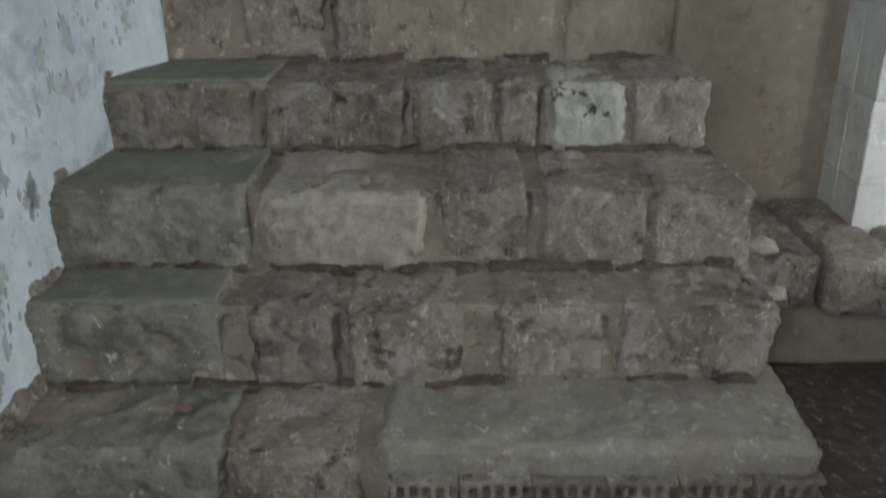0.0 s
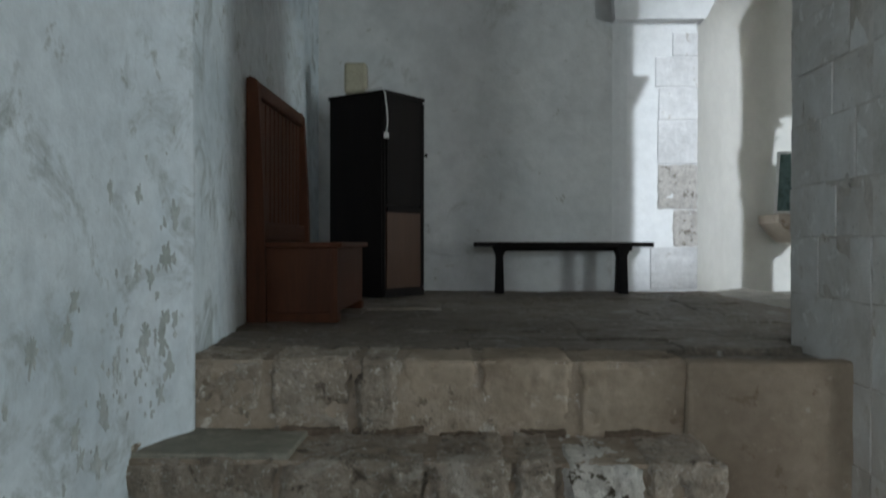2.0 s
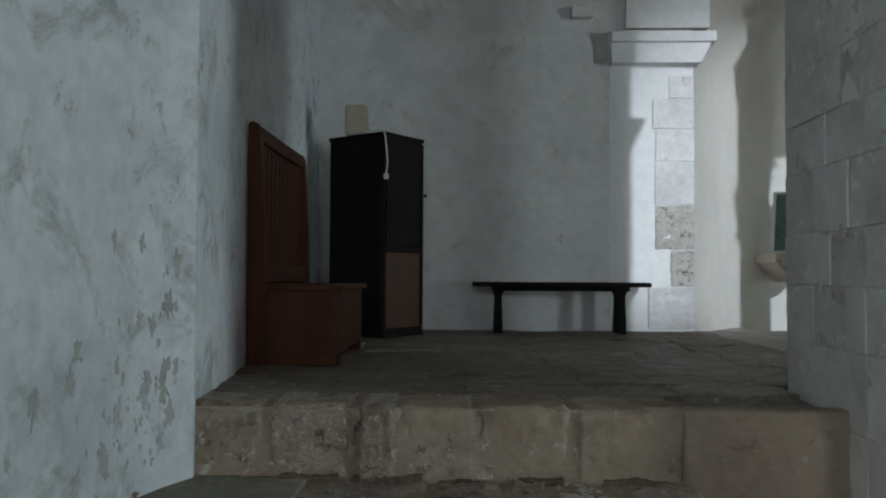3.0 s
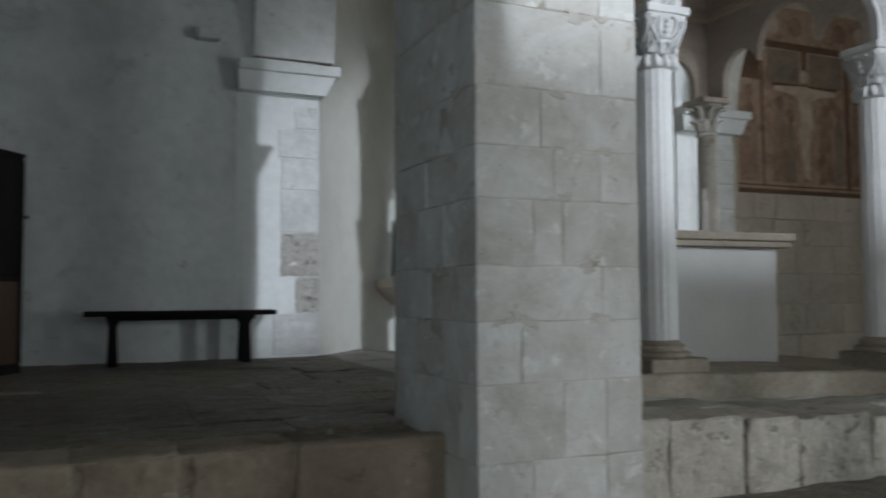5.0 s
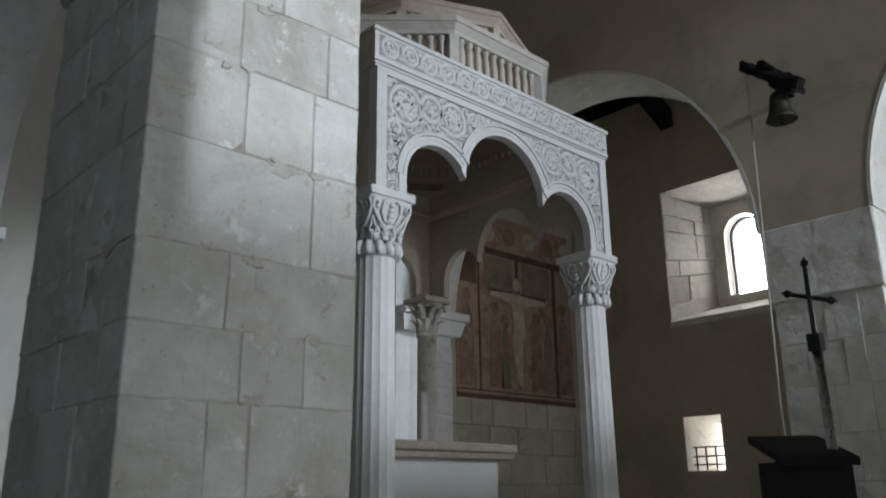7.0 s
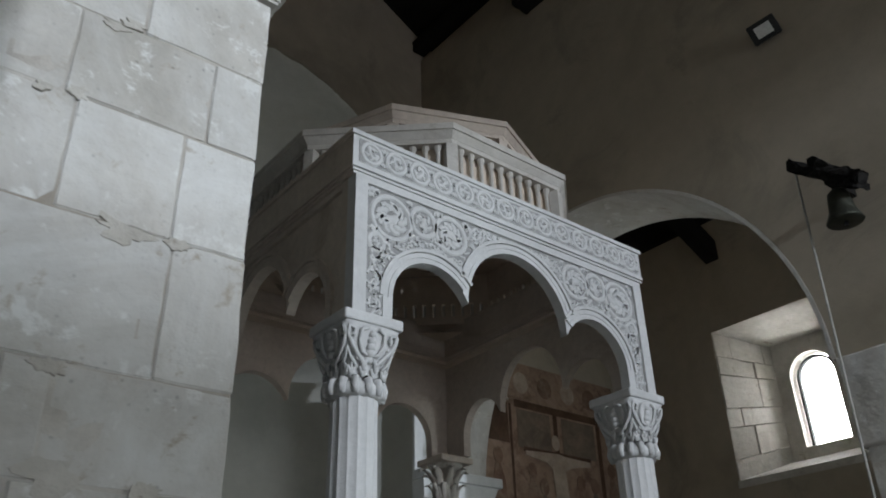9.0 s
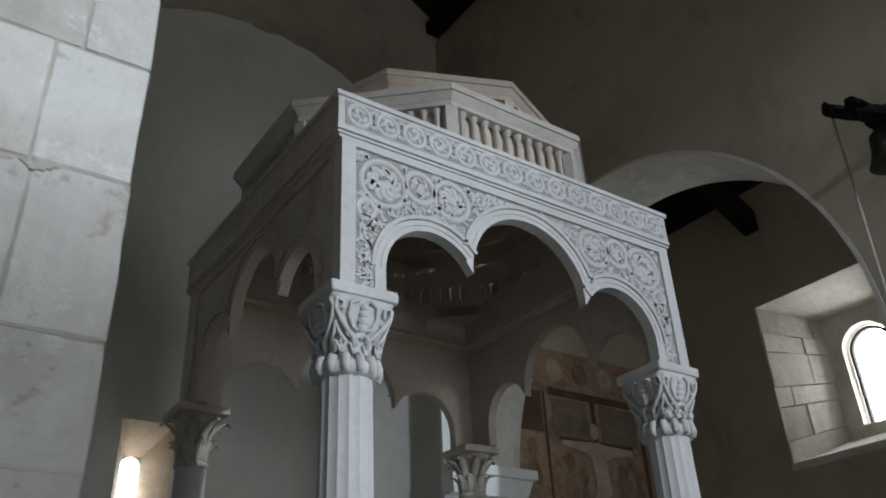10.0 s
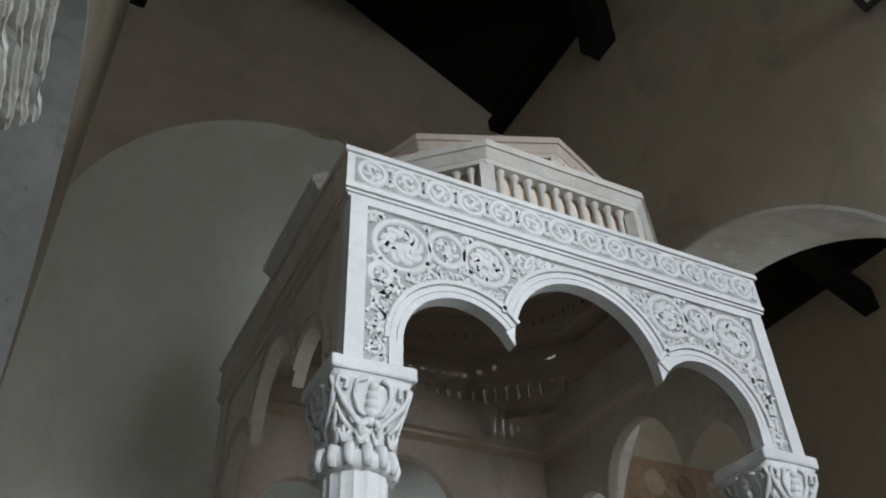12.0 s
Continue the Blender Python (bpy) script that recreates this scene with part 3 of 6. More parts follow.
# outer wall of the far aisle with a splayed window and a small one
W1 = (4.35, 5.88, 3.76, 5.38)     # y0 y1 z0 z1 on the inner face
W2 = (5.38, 5.84, 2.07, 2.66)
SD = (-1.1, 0.1, 0.9, 3.15)
ys = [WEST, SD[0], SD[1], W1[0], W2[0], W2[1], W1[1], EY + 0.5]
zs = [0, W2[2], W2[3], W1[2], W1[3], 7.6]
bm = bmesh.new()
for i in range(7):
    for k in range(5):
        yc, zc = (ys[i] + ys[i + 1]) / 2, (zs[k] + zs[k + 1]) / 2
        if (W1[0] < yc < W1[1] and W1[2] < zc < W1[3]) or (W2[0] < yc < W2[1] and W2[2] < zc < W2[3]):
            continue
        if SD[0] < yc < SD[1] and zc < W1[2]:
            if k == 0:
                box(bm, (OX, ys[i], 0), (OX + 0.8, ys[i + 1], SD[2]))
            elif k == 2:
                box(bm, (OX, ys[i], SD[3]), (OX + 0.8, ys[i + 1], W1[2]))
            continue
        box(bm, (OX, ys[i], zs[k]), (OX + 0.8, ys[i + 1], zs[k + 1]))
bmesh.ops.remove_doubles(bm, verts=bm.verts, dist=0.001)
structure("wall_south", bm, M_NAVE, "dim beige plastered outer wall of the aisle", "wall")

win = thing("window_2", (OX + 0.4, 5.1, W1[2]), "deep splayed stone niche with a round-headed bright window", "window")
win["kind"] = "structure"
gy, gw, gz0, gz1 = 5.17, 0.25, 4.10, 5.08      # glazed slot
xi, xo = OX + 0.002, OX + 0.62
nw = 0.42


def quad(bm, a, b, c, d):
    bm.faces.new([bm.verts.new(v) for v in (a, b, c, d)])


bm = bmesh.new()
I = [(xi, W1[0], W1[2]), (xi, W1[1], W1[2]), (xi, W1[1], W1[3]), (xi, W1[0], W1[3])]
O = [(xo, gy - nw, gz0 - 0.12), (xo, gy + nw, gz0 - 0.12), (xo, gy + nw, gz1 + 0.17), (xo, gy - nw, gz1 + 0.17)]
for k in (2,):
    quad(bm, I[k], I[(k + 1) % 4], O[(k + 1) % 4], O[k])
part("lintel", bm, M_REVEAL, win, "pale sloping lintel face")
bm = bmesh.new()
prism(bm, [(xi - 0.03, W1[2] - 0.07), (xi - 0.03, W1[2]), (xo, gz0 - 0.12), (xo, gz0 - 0.25)], "y", W1[0], W1[1])
part("sill", bm, M_REVEAL, win, "sloping stone sill")
# coursed stones of the two jambs
for side in (0, 1):
    zc = [0.0, 0.13, 0.34, 0.47, 0.70, 0.83, 1.0] if side else [0.0, 0.19, 0.31, 0.55, 0.68, 0.88, 1.0]
    for k, (a, b) in enumerate(zip(zc, zc[1:])):
        cuts = [0.0, 0.36 + 0.1 * math.sin(k * 2.3), 0.72 + 0.12 * math.sin(k * 4.1), 1.0] if k % 3 else [0.0, 0.55 + 0.18 * math.sin(k * 2.3), 1.0]
        for u, v in zip(cuts, cuts[1:]):
            bm = bmesh.new()
            g = 0.003
            def jp(s, h, deep):
                ya = W1[1] if side else W1[0]
                yb = gy + nw if side else gy - nw
                y = ya + (yb - ya) * s + (deep if side else -deep)
                za, zb = W1[2] + (gz0 - 0.12 - W1[2]) * s, W1[3] + (gz1 + 0.17 - W1[3]) * s
                return (xi + (xo - xi) * s, y, za + (zb - za) * h)
            d = 0.012 + 0.010 * math.sin(k * 5.1 + u * 9)
            q = [jp(u + g, a + g, -d), jp(v - g, a + g, -d), jp(v - g, b - g, -d), jp(u + g, b - g, -d)]
            w_ = [jp(u, a, 0.06), jp(v, a, 0.06), jp(v, b, 0.06), jp(u, b, 0.06)]
            va, vb = [bm.verts.new(p) for p in q], [bm.verts.new(p) for p in w_]
            bm.faces.new(va)
            for n_ in range(4):
                bm.faces.new((va[n_], va[(n_ + 1) % 4], vb[(n_ + 1) % 4], vb[n_]))
            part("stone", bm, M_REVEAL, win)
# arched plate round the light, with a rounded inner splay
bm = bmesh.new()
plate = [(gy - nw - 0.1, gz0 - 0.3), (gy - gw, gz0 - 0.3), (gy - gw, gz0)] + [(y, z) for y, z in arc(gy, gz1 - gw, gw, 180, 0, 20)] + [(gy + gw, gz0), (gy + gw, gz0 - 0.3), (gy + nw + 0.1, gz0 - 0.3), (gy + nw + 0.1, gz1 + 0.4), (gy - nw - 0.1, gz1 + 0.4)]
prism(bm, plate, "x", xo, xo + 0.16)
part("arched_head", bm, M_REVEAL, win, "limed round-headed inner arch")
bm = bmesh.new()
prism(bm, [(gy - gw, gz0 - 0.3), (gy + gw, gz0 - 0.3), (gy + gw, gz0), (gy - gw, gz0)], "x", xo, xo + 0.16)
part("inner_sill", bm, M_REVEAL, win)
bm = bmesh.new()
ga = [(gy - gw + 0.02, gz0)] + arc(gy, gz1 - gw, gw - 0.02, 180, 0, 20) + [(gy + gw - 0.02, gz0)]
gb = [(gy - gw + 0.05, gz0)] + arc(gy, gz1 - gw, gw - 0.05, 180, 0, 20) + [(gy + gw - 0.05, gz0)]
prism(bm, ga + list(reversed(gb)), "x", xo + 0.10, xo + 0.15)
part("window_frame", bm, M_IRON, win, "thin dark metal frame")

win = thing("window_3", (OX + 0.3, 5.6, W2[2]), "small square window with a dark iron grille", "window")
win["kind"] = "structure"
bm = bmesh.new()
I = [(xi, W2[0], W2[2]), (xi, W2[1], W2[2]), (xi, W2[1], W2[3]), (xi, W2[0], W2[3])]
O = [(OX + 0.75, W2[0] - 0.02, W2[2] - 0.05), (OX + 0.75, W2[1] - 0.12, W2[2] - 0.05), (OX + 0.75, W2[1] - 0.12, W2[3] - 0.05), (OX + 0.75, W2[0] - 0.02, W2[3] - 0.05)]
for k in range(4):
    quad(bm, I[k], I[(k + 1) % 4], O[(k + 1) % 4], O[k])
part("reveal", bm, M_REVEAL, win, "pale plastered reveal")
for k in range(4):
    yy = W2[0] + 0.03 + 0.12 * k
    part("bar", boxed((OX + 0.10, yy, W2[2] + 0.01), (OX + 0.115, yy + 0.014, W2[2] + 0.26)), M_IRON, win)
for zz in (0.06, 0.15, 0.25):
    part("bar", boxed((OX + 0.10, W2[0] + 0.02, W2[2] + zz), (OX + 0.115, W2[1] - 0.02, W2[2] + zz + 0.014)), M_IRON, win)

# daylight outside the windows
for name, a, b in (("backdrop", (AC - 1.2, wy + 1.2, 1.5), (AC + 1.2, wy + 1.22, 6)), ("backdrop", (OX + 1.6, 3.2, 1.6), (OX + 1.62, 7.0, 6.4))):
    structure(name, boxed(a, b), M_SKY, "bright overexposed daylight outside the windows", "sky")

# unseen west front with door and window openings, the window sized to shape the beam
bm = bmesh.new()
for a, b in (((-1.6, 0), (-0.5, 10)), ((-0.5, 0), (0.3, 2.7)), ((-0.5, 4.1), (0.3, 10)), ((0.3, 0), (3.35, 10)), ((3.35, 3.7), (5.3, 5.96)), ((3.35, 6.75), (5.3, 10)), ((3.35, 5.96), (3.9, 6.75)), ((5.05, 0), (5.3, 3.7)), ((5.3, 0), (OX + 0.8, 10)), ((3.35, 0), (5.05, 0.42))):
    box(bm, (a[0], WEST - 0.6, a[1]), (b[0], WEST, b[1]))
# unseen haunch added over the window, keeps the beam off the upper respond
prism(bm, [(3.9, 6.15), (4.08, 6.33), (4.26, 6.46), (4.45, 6.57), (4.65, 6.68), (4.80, 6.74), (4.85, 6.76), (3.9, 6.76)], "y", WEST - 0.59, WEST - 0.01)
structure("wall_west", bm, M_WASH, "unseen whitewashed west front with an open door", "wall")

# unseen wall added close to the steps, so the aisle fill fades eastward
bm = bmesh.new()
for a, b in (((-1.6, 0), (-0.25, 7)), ((-0.25, 0), (0.65, 2.3)), ((-0.25, 3.7), (0.65, 7)), ((0.65, 0), (1.45, 7))):
    box(bm, (a[0], -4.6, a[1]), (b[0], -4.1, b[1]))
structure("wall_aisle_west", bm, M_WASH, "unseen added whitewashed wall with an opening for the aisle fill", "wall")

# roofs: dark timber over nave and aisles
bm = bmesh.new()
mid = (PX1 + AX) / 2
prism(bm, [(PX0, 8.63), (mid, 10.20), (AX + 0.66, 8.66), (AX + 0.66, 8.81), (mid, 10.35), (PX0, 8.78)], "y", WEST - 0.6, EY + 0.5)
structure("ceiling_nave", bm, M_TIMBER, "near-black open timber roof of the nave", "ceiling")
for k in range(8):
    yy = -7.0 + 1.75 * k
    b_ = whole("roof_beam", block(bmesh.new(), (PX0 + 0.2, yy, TOP - 0.15), (AX + 0.4, yy + 0.22, TOP + 0.10), 0.02, 0.008, 6, k), M_TIMBER, "near-black squared timber tie beam under the roof", "beam", "roof beams")
whole("beam_bracket", block(bmesh.new(), (AX - 0.22, 5.22, 8.08), (AX + 0.03, 5.50, TOP - 0.155), 0.03, 0.015, 4, 9, 8), M_TIMBER, "near-black timber bracket under a roof beam", "bracket")
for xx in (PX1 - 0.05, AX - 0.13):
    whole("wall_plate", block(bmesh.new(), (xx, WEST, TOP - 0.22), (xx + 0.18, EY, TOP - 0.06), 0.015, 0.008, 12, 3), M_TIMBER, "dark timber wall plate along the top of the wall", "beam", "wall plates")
bm = bmesh.new()
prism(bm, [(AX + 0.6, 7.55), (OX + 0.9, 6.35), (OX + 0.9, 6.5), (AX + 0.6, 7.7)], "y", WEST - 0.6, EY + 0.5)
structure("ceiling_south_aisle", bm, M_TIMBER, "near-black boarded lean-to roof of the aisle", "ceiling")
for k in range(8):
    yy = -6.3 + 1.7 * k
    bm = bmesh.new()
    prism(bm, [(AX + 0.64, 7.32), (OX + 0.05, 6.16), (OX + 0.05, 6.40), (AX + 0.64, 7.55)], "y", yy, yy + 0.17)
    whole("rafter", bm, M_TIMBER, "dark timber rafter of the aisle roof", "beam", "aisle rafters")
bm = bmesh.new()
prism(bm, [(-1.6, 6.3), (PX0 + 0.1, 7.6), (PX0 + 0.1, 7.8), (-1.6, 6.5)], "y", WEST - 0.6, EY + 0.5)
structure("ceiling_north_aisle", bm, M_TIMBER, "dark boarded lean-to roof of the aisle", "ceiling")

# ---- floors ----
# raised aisle floor, of long worn slabs
bm = bmesh.new()
box(bm, (-1.3, 3.10, 0.0), (PX0 + 0.72, EY + 0.1, 1.17))
structure("floor_aisle", bm, M_FLAG, "raised aisle floor under worn slabs", "floor")
floor_a = bpy.data.objects["floor_aisle"]

# raised nave and apse floor, settled towards the far side
def nave_z(x):
    return 1.15 - 0.045 * (x - 2.5)


bm = bmesh.new()
prism(bm, [(PX1 - 0.1, 0), (AX + 0.7, 0), (AX + 0.7, nave_z(AX + 0.7) - 0.02), (PX1 - 0.1, nave_z(PX1 - 0.1) - 0.02)], "y", 3.32, 9.6)
structure("floor_nave", bm, M_JOINT, "raised nave floor under uneven slabs", "floor")
floor_n = bpy.data.objects["floor_nave"]
bm = bmesh.new()
box(bm, (AX + 0.6, WEST, 0.0), (OX + 0.1, EY + 0.1, 0.95))
structure("floor_south_aisle", bm, M_FLAG, "worn stone floor of the far aisle", "floor")
# lower nave floor, one step above the aisle
bm = bmesh.new()
box(bm, (1.62, WEST, 0.0), (AX + 0.7, 3.0, 0.40))
structure("floor_lower_nave", bm, M_FLAG, "lower nave floor of worn stone", "floor")
whole("nave_step", block(bmesh.new(), (2.12, 2.92, 0.40), (AX, 3.40, 0.76), 0.02, 0.01, 14, 8, 4), M_FLAG, "long worn stone step below the nave floor", "step")

# front edge of the raised nave floor, in blocks
rise = thing("nave_riser", (4.1, 3.25, 0.7), "pale pitted stone blocks edging the raised nave floor", "step")
cuts = [2.11, 2.62, 3.08, 3.42, 3.95, 4.4, 4.95, 5.45, 5.9, 6.14]
for k, (u, v) in enumerate(zip(cuts, cuts[1:])):
    zt = nave_z((u + v) / 2)
    part("stone", block(bmesh.new(), (u + 0.0015, 3.245 + 0.008 * math.sin(k * 2.1), 0.70), (v - 0.0015, 3.66, zt), 0.010, 0.010, 7, k + 40, 5, cell=0.02, chip=0.011), M_EDGE, rise)

# low ledge at the foot of the pillar and the plastered front beside the stairs
ledge = thing("pillar_ledge", (1.3, 2.6, 0.0), "broken stone ledge at the foot of the pillar", "ledge")
for k, (u, v, y) in enumerate(((0.90, 1.20, 2.50), (1.205, 1.45, 2.46), (1.455, 1.9, 2.43), (1.905, 2.3, 2.45))):
    part("stone", block(bmesh.new(), (u, y, 0.22), (v, 3.06, 0.42), 0.03, 0.01, 7, k + 60, 6, cell=0.03, chip=0.010), M_STEP, ledge)
part("footing", block(bmesh.new(), (0.92, 2.56, 0.0), (2.3, 3.06, 0.25), 0.03, 0.015, 8, 66, 6), M_RISER, ledge)
bm = bmesh.new()
block(bm, (0.82, 3.055, 0.3), (PX0 + 0.03, 3.16, 1.195), 0.02, 0.006, 10, 71, 5)
structure("wall_stair_front", bm, M_RISER, "ochre plastered front of the raised floor beside the stairs", "wall")

# ---- the stairs ----
stairs = thing("stone_staircase", (-0.1, 2.4, 0.0), "five worn steps of brown rough stone blocks beside a whitewashed wall", "stairs")
NOSE = [1.775, 2.065, 2.300, 2.685, 3.058]
TOPS = [0.242, 0.478, 0.716, 0.934, 1.20]
CUTS = [[-1.12, -0.49, -0.17, -0.105, 0.945],
        [-1.12, -0.565, -0.46, -0.237, 0.065, 0.185, 0.47, 0.915],
        [-1.12, -0.525, -0.47, -0.03, 0.035, 0.29, 0.60, 0.905],
        [-1.10, -0.55, -0.075, 0.185, 0.345, 0.60, 0.865],
        [-1.02, -0.68, -0.36, -0.2, 0.083, 0.43, 0.83]]
s = 100
for k in range(5):
    back = NOSE[k + 1] + 0.12 if k < 4 else NOSE[k] + 0.34
    low = TOPS[k - 1] - 0.03 if k else 0.0
    part("core", boxed((-1.1, NOSE[k] + (0.026 if k == 4 else 0.036), 0.0), (CUTS[k][-1] - 0.035, back, TOPS[k] - 0.012)), M_MORTAR, stairs, "crumbling mortar bed")
    for u, v in zip(CUTS[k], CUTS[k][1:]):
        s += 1
        if v - u < 0.15:
            continue
        rnd = random.Random(s)
        fy = NOSE[k] + rnd.uniform(-0.012, 0.018)
        zt = TOPS[k] + rnd.uniform(-0.008, 0.008)
        pale = {(2, -0.47): M_STEPW, (3, 0.34): M_HOLED, (0, -0.1): M_STEPSLAB, (1, 0.47): M_STEP}.get((k, round(u, 2)))
        mat_ = pale or (M_RISER if k == 4 and u > -0.25 else M_STEPGREY if u < -1.05 and k < 3 else M_STEP)
        # stones reach into the wide joints, and lean a little
        lo = u - (rnd.uniform(0.008, 0.022) if u in CUTS[k][1:] and u - CUTS[k][CUTS[k].index(u) - 1] < 0.15 else -0.005)
        hi = v + (rnd.uniform(0.008, 0.022) if v != CUTS[k][-1] and CUTS[k][CUTS[k].index(v) + 1] - v < 0.15 else -0.005)
        soft_ = mat_ in (M_RISER, M_STEPSLAB)
        bm = block(bmesh.new(), (lo, fy, low), (hi, back, zt), 0.02, 0.010, 20, s, 5, cell=0.0145, chip=0.014 if soft_ else 0.024)
        lean, turn_ = (0.0, 0.0) if hi - lo > 0.8 else (rnd.uniform(-0.07, 0.07), rnd.uniform(-0.04, 0.04))
        for vert_ in bm.verts:
            vert_.co.x += lean * (vert_.co.z - (low + zt) / 2)
            vert_.co.z += turn_ * (vert_.co.x - (lo + hi) / 2)
            if vert_.co.y < fy + 0.08:
                vert_.co.y += 0.028 * max(0.0, (zt - 0.05 - vert_.co.z) / (zt - low))
        part("stone", bm, mat_, stairs, "pale stone block" if pale in (M_STEPW, M_HOLED) else "", smooth=True)
# cement skims on the treads against the wall
for k, x1 in ((1, -0.57), (2, -0.53), (3, -0.55)):
    part("cement_tread", block(bmesh.new(), (-1.09, NOSE[k] + 0.045, TOPS[k] - 0.04), (x1 - 0.01 + 0.012 * k, NOSE[k + 1] + 0.05, TOPS[k] + 0.006), 0.006, 0.003, 8, k + 5, 5), M_CEMENT, stairs, "smooth grey-green cement tread", smooth=True)
# dark brown strips where riser and tread meet
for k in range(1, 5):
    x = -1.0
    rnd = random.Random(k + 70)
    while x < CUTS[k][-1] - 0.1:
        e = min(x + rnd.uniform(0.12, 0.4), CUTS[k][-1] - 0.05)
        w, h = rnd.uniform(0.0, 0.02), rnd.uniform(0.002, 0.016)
        part("soil", block(bmesh.new(), (x, NOSE[k] + 0.012 - w, TOPS[k - 1] - 0.02), (e, NOSE[k] + 0.08, TOPS[k - 1] + h), 0.006, 0.016, 8, k * 31 + int(x * 50), 11, cell=0.02), M_STRIP, stairs, "dark brown strip in the corner of the steps", smooth=True)
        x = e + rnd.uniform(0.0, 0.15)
# hollow bricks under the lowest tread
for k in range(6):
    x = -0.10 + 0.175 * k
    bm = bmesh.new()
    for i in range(5):
        box(bm, (x + 0.008 + i * 0.032, NOSE[0] - 0.006, 0.115), (x + 0.020 + i * 0.032, NOSE[0] + 0.05, 0.15))
    box(bm, (x, NOSE[0] - 0.006, 0.15), (x + 0.168, NOSE[0] + 0.05, 0.162))
    box(bm, (x, NOSE[0] - 0.006, 0.09), (x + 0.168, NOSE[0] + 0.05, 0.115))
    part("hollow_brick", bm, M_STEP, stairs, "end of a hollow brick")
# skirting of broken mortar along the wall
for k in range(4):
    part("mortar", block(bmesh.new(), (-1.12, NOSE[k] + 0.05, TOPS[k] - 0.02), (-1.045 + 0.03 * (k == 3), NOSE[k + 1] + 0.02, TOPS[k] + 0.035), 0.02, 0.02, 8, k + 90, 14), M_STEP, stairs, "crumbling mortar along the wall")

for k, (x, y, z, r) in enumerate(((0.955, 2.40, 0.505, 0.05), (0.90, 2.12, 0.49, 0.03), (0.98, 2.5, 0.44, 0.03))):
    bm = bmesh.new()
    blob(bm, (x, y, z), (r, r * 0.8, r * 0.7))
    for v in bm.verts:
        v.co += noise.noise_vector(v.co * 17) * 0.02
    part("chip", bm, M_STEPW, stairs, "loose whitish stone chip")

# bare patches where the whitewash has come off, above the steps
WALLX = [(0.0, -1.087), (1.2, -1.085), (2.3, -1.06), (2.72, -1.03), (2.9, -0.985), (3.0, -0.945)]


def wall_x(y):
    for (a, p), (b, q) in zip(WALLX, WALLX[1:]):
        if a <= y <= b:
            return p + (q - p) * (y - a) / (b - a)
    return WALLX[-1][1]


rnd = random.Random(11)
north = bpy.data.objects["wall_north"]
nests = [(rnd.uniform(1.0, 2.9), abs(rnd.gauss(0.22, 0.22)) + 0.03, rnd.uniform(0.03, 0.14)) for _ in range(26)]
for k in range(290):
    ny, nz, spread = nests[k % 26] if k % 5 else (rnd.uniform(0.9, 2.9), rnd.uniform(0.05, 0.9), 0.05)
    y = min(2.95, max(0.85, ny + rnd.gauss(0, spread * 0.7)))
    z = 1.2 * min(1, max(0.1, (y - 1.5) / 1.6)) + max(0.04, nz + rnd.gauss(0, spread * 1.3))
    r = rnd.uniform(0.004, 0.016) if rnd.random() < 0.75 else rnd.uniform(0.018, 0.042)
    n = 30
    pts = []
    for i in range(n):
        a = 2 * math.pi * i / n
        q = r * max(0.2, 0.75 + 0.8 * noise.noise(Vector((math.cos(a) * 1.6 + k, math.sin(a) * 1.6, k * 0.7))) + 0.7 * noise.noise(Vector((math.cos(a) * 6, math.sin(a) * 6 + k, 3.0))))
        pts.append((y + q * math.cos(a) * 0.7, z + q * math.sin(a) * 1.2))
    bm = bmesh.new()
    fa = [bm.verts.new((wall_x(p[0]) + 0.0025, p[0], p[1])) for p in pts]
    fb = [bm.verts.new((wall_x(p[0]) - 0.004, p[0], p[1])) for p in pts]
    bm.faces.new(fa)
    for i in range(n):
        bm.faces.new((fa[i], fa[(i + 1) % n], fb[(i + 1) % n], fb[i]))
    part("bare_patch", bm, M_FLAKE, north)

# mortar smeared over some joints of the pillar
rnd = random.Random(23)
for k in range(24):
    front = k % 3 != 0
    row = rnd.choice(COURSES[4:-1])
    u0, u1 = (PX0 + 0.14, PX1 - 0.14) if front else (PY0 + 0.16, PY1 - 0.16)
    u, z, r = rnd.uniform(u0, u1), row + rnd.uniform(-0.015, 0.015), rnd.uniform(0.012, 0.035)
    long_ = rnd.uniform(1.2, 3.2)
    pts = []
    for i in range(26):
        a = 2 * math.pi * i / 26
        q = r * (0.8 + 0.7 * noise.noise(Vector((math.cos(a) * 1.7 + k, math.sin(a) * 1.7, k * 0.9))) + 0.4 * noise.noise(Vector((math.cos(a) * 5, math.sin(a) * 5 + k, 7.0))))
        q = max(q, r * 0.35)
        pts.append((u + q * math.cos(a) * long_, z + q * math.sin(a)))
    bm = bmesh.new()
    if front:
        prism(bm, pts, "y", PY0 - 0.0022 - 0.00012 * (k % 20), PY0 + 0.02 + 0.0003 * k)
    else:
        prism(bm, pts, "x", PX0 - 0.0022 - 0.00012 * (k % 20), PX0 + 0.02 + 0.0003 * k)
    part("mortar_smear", bm, M_SMEAR, pil)

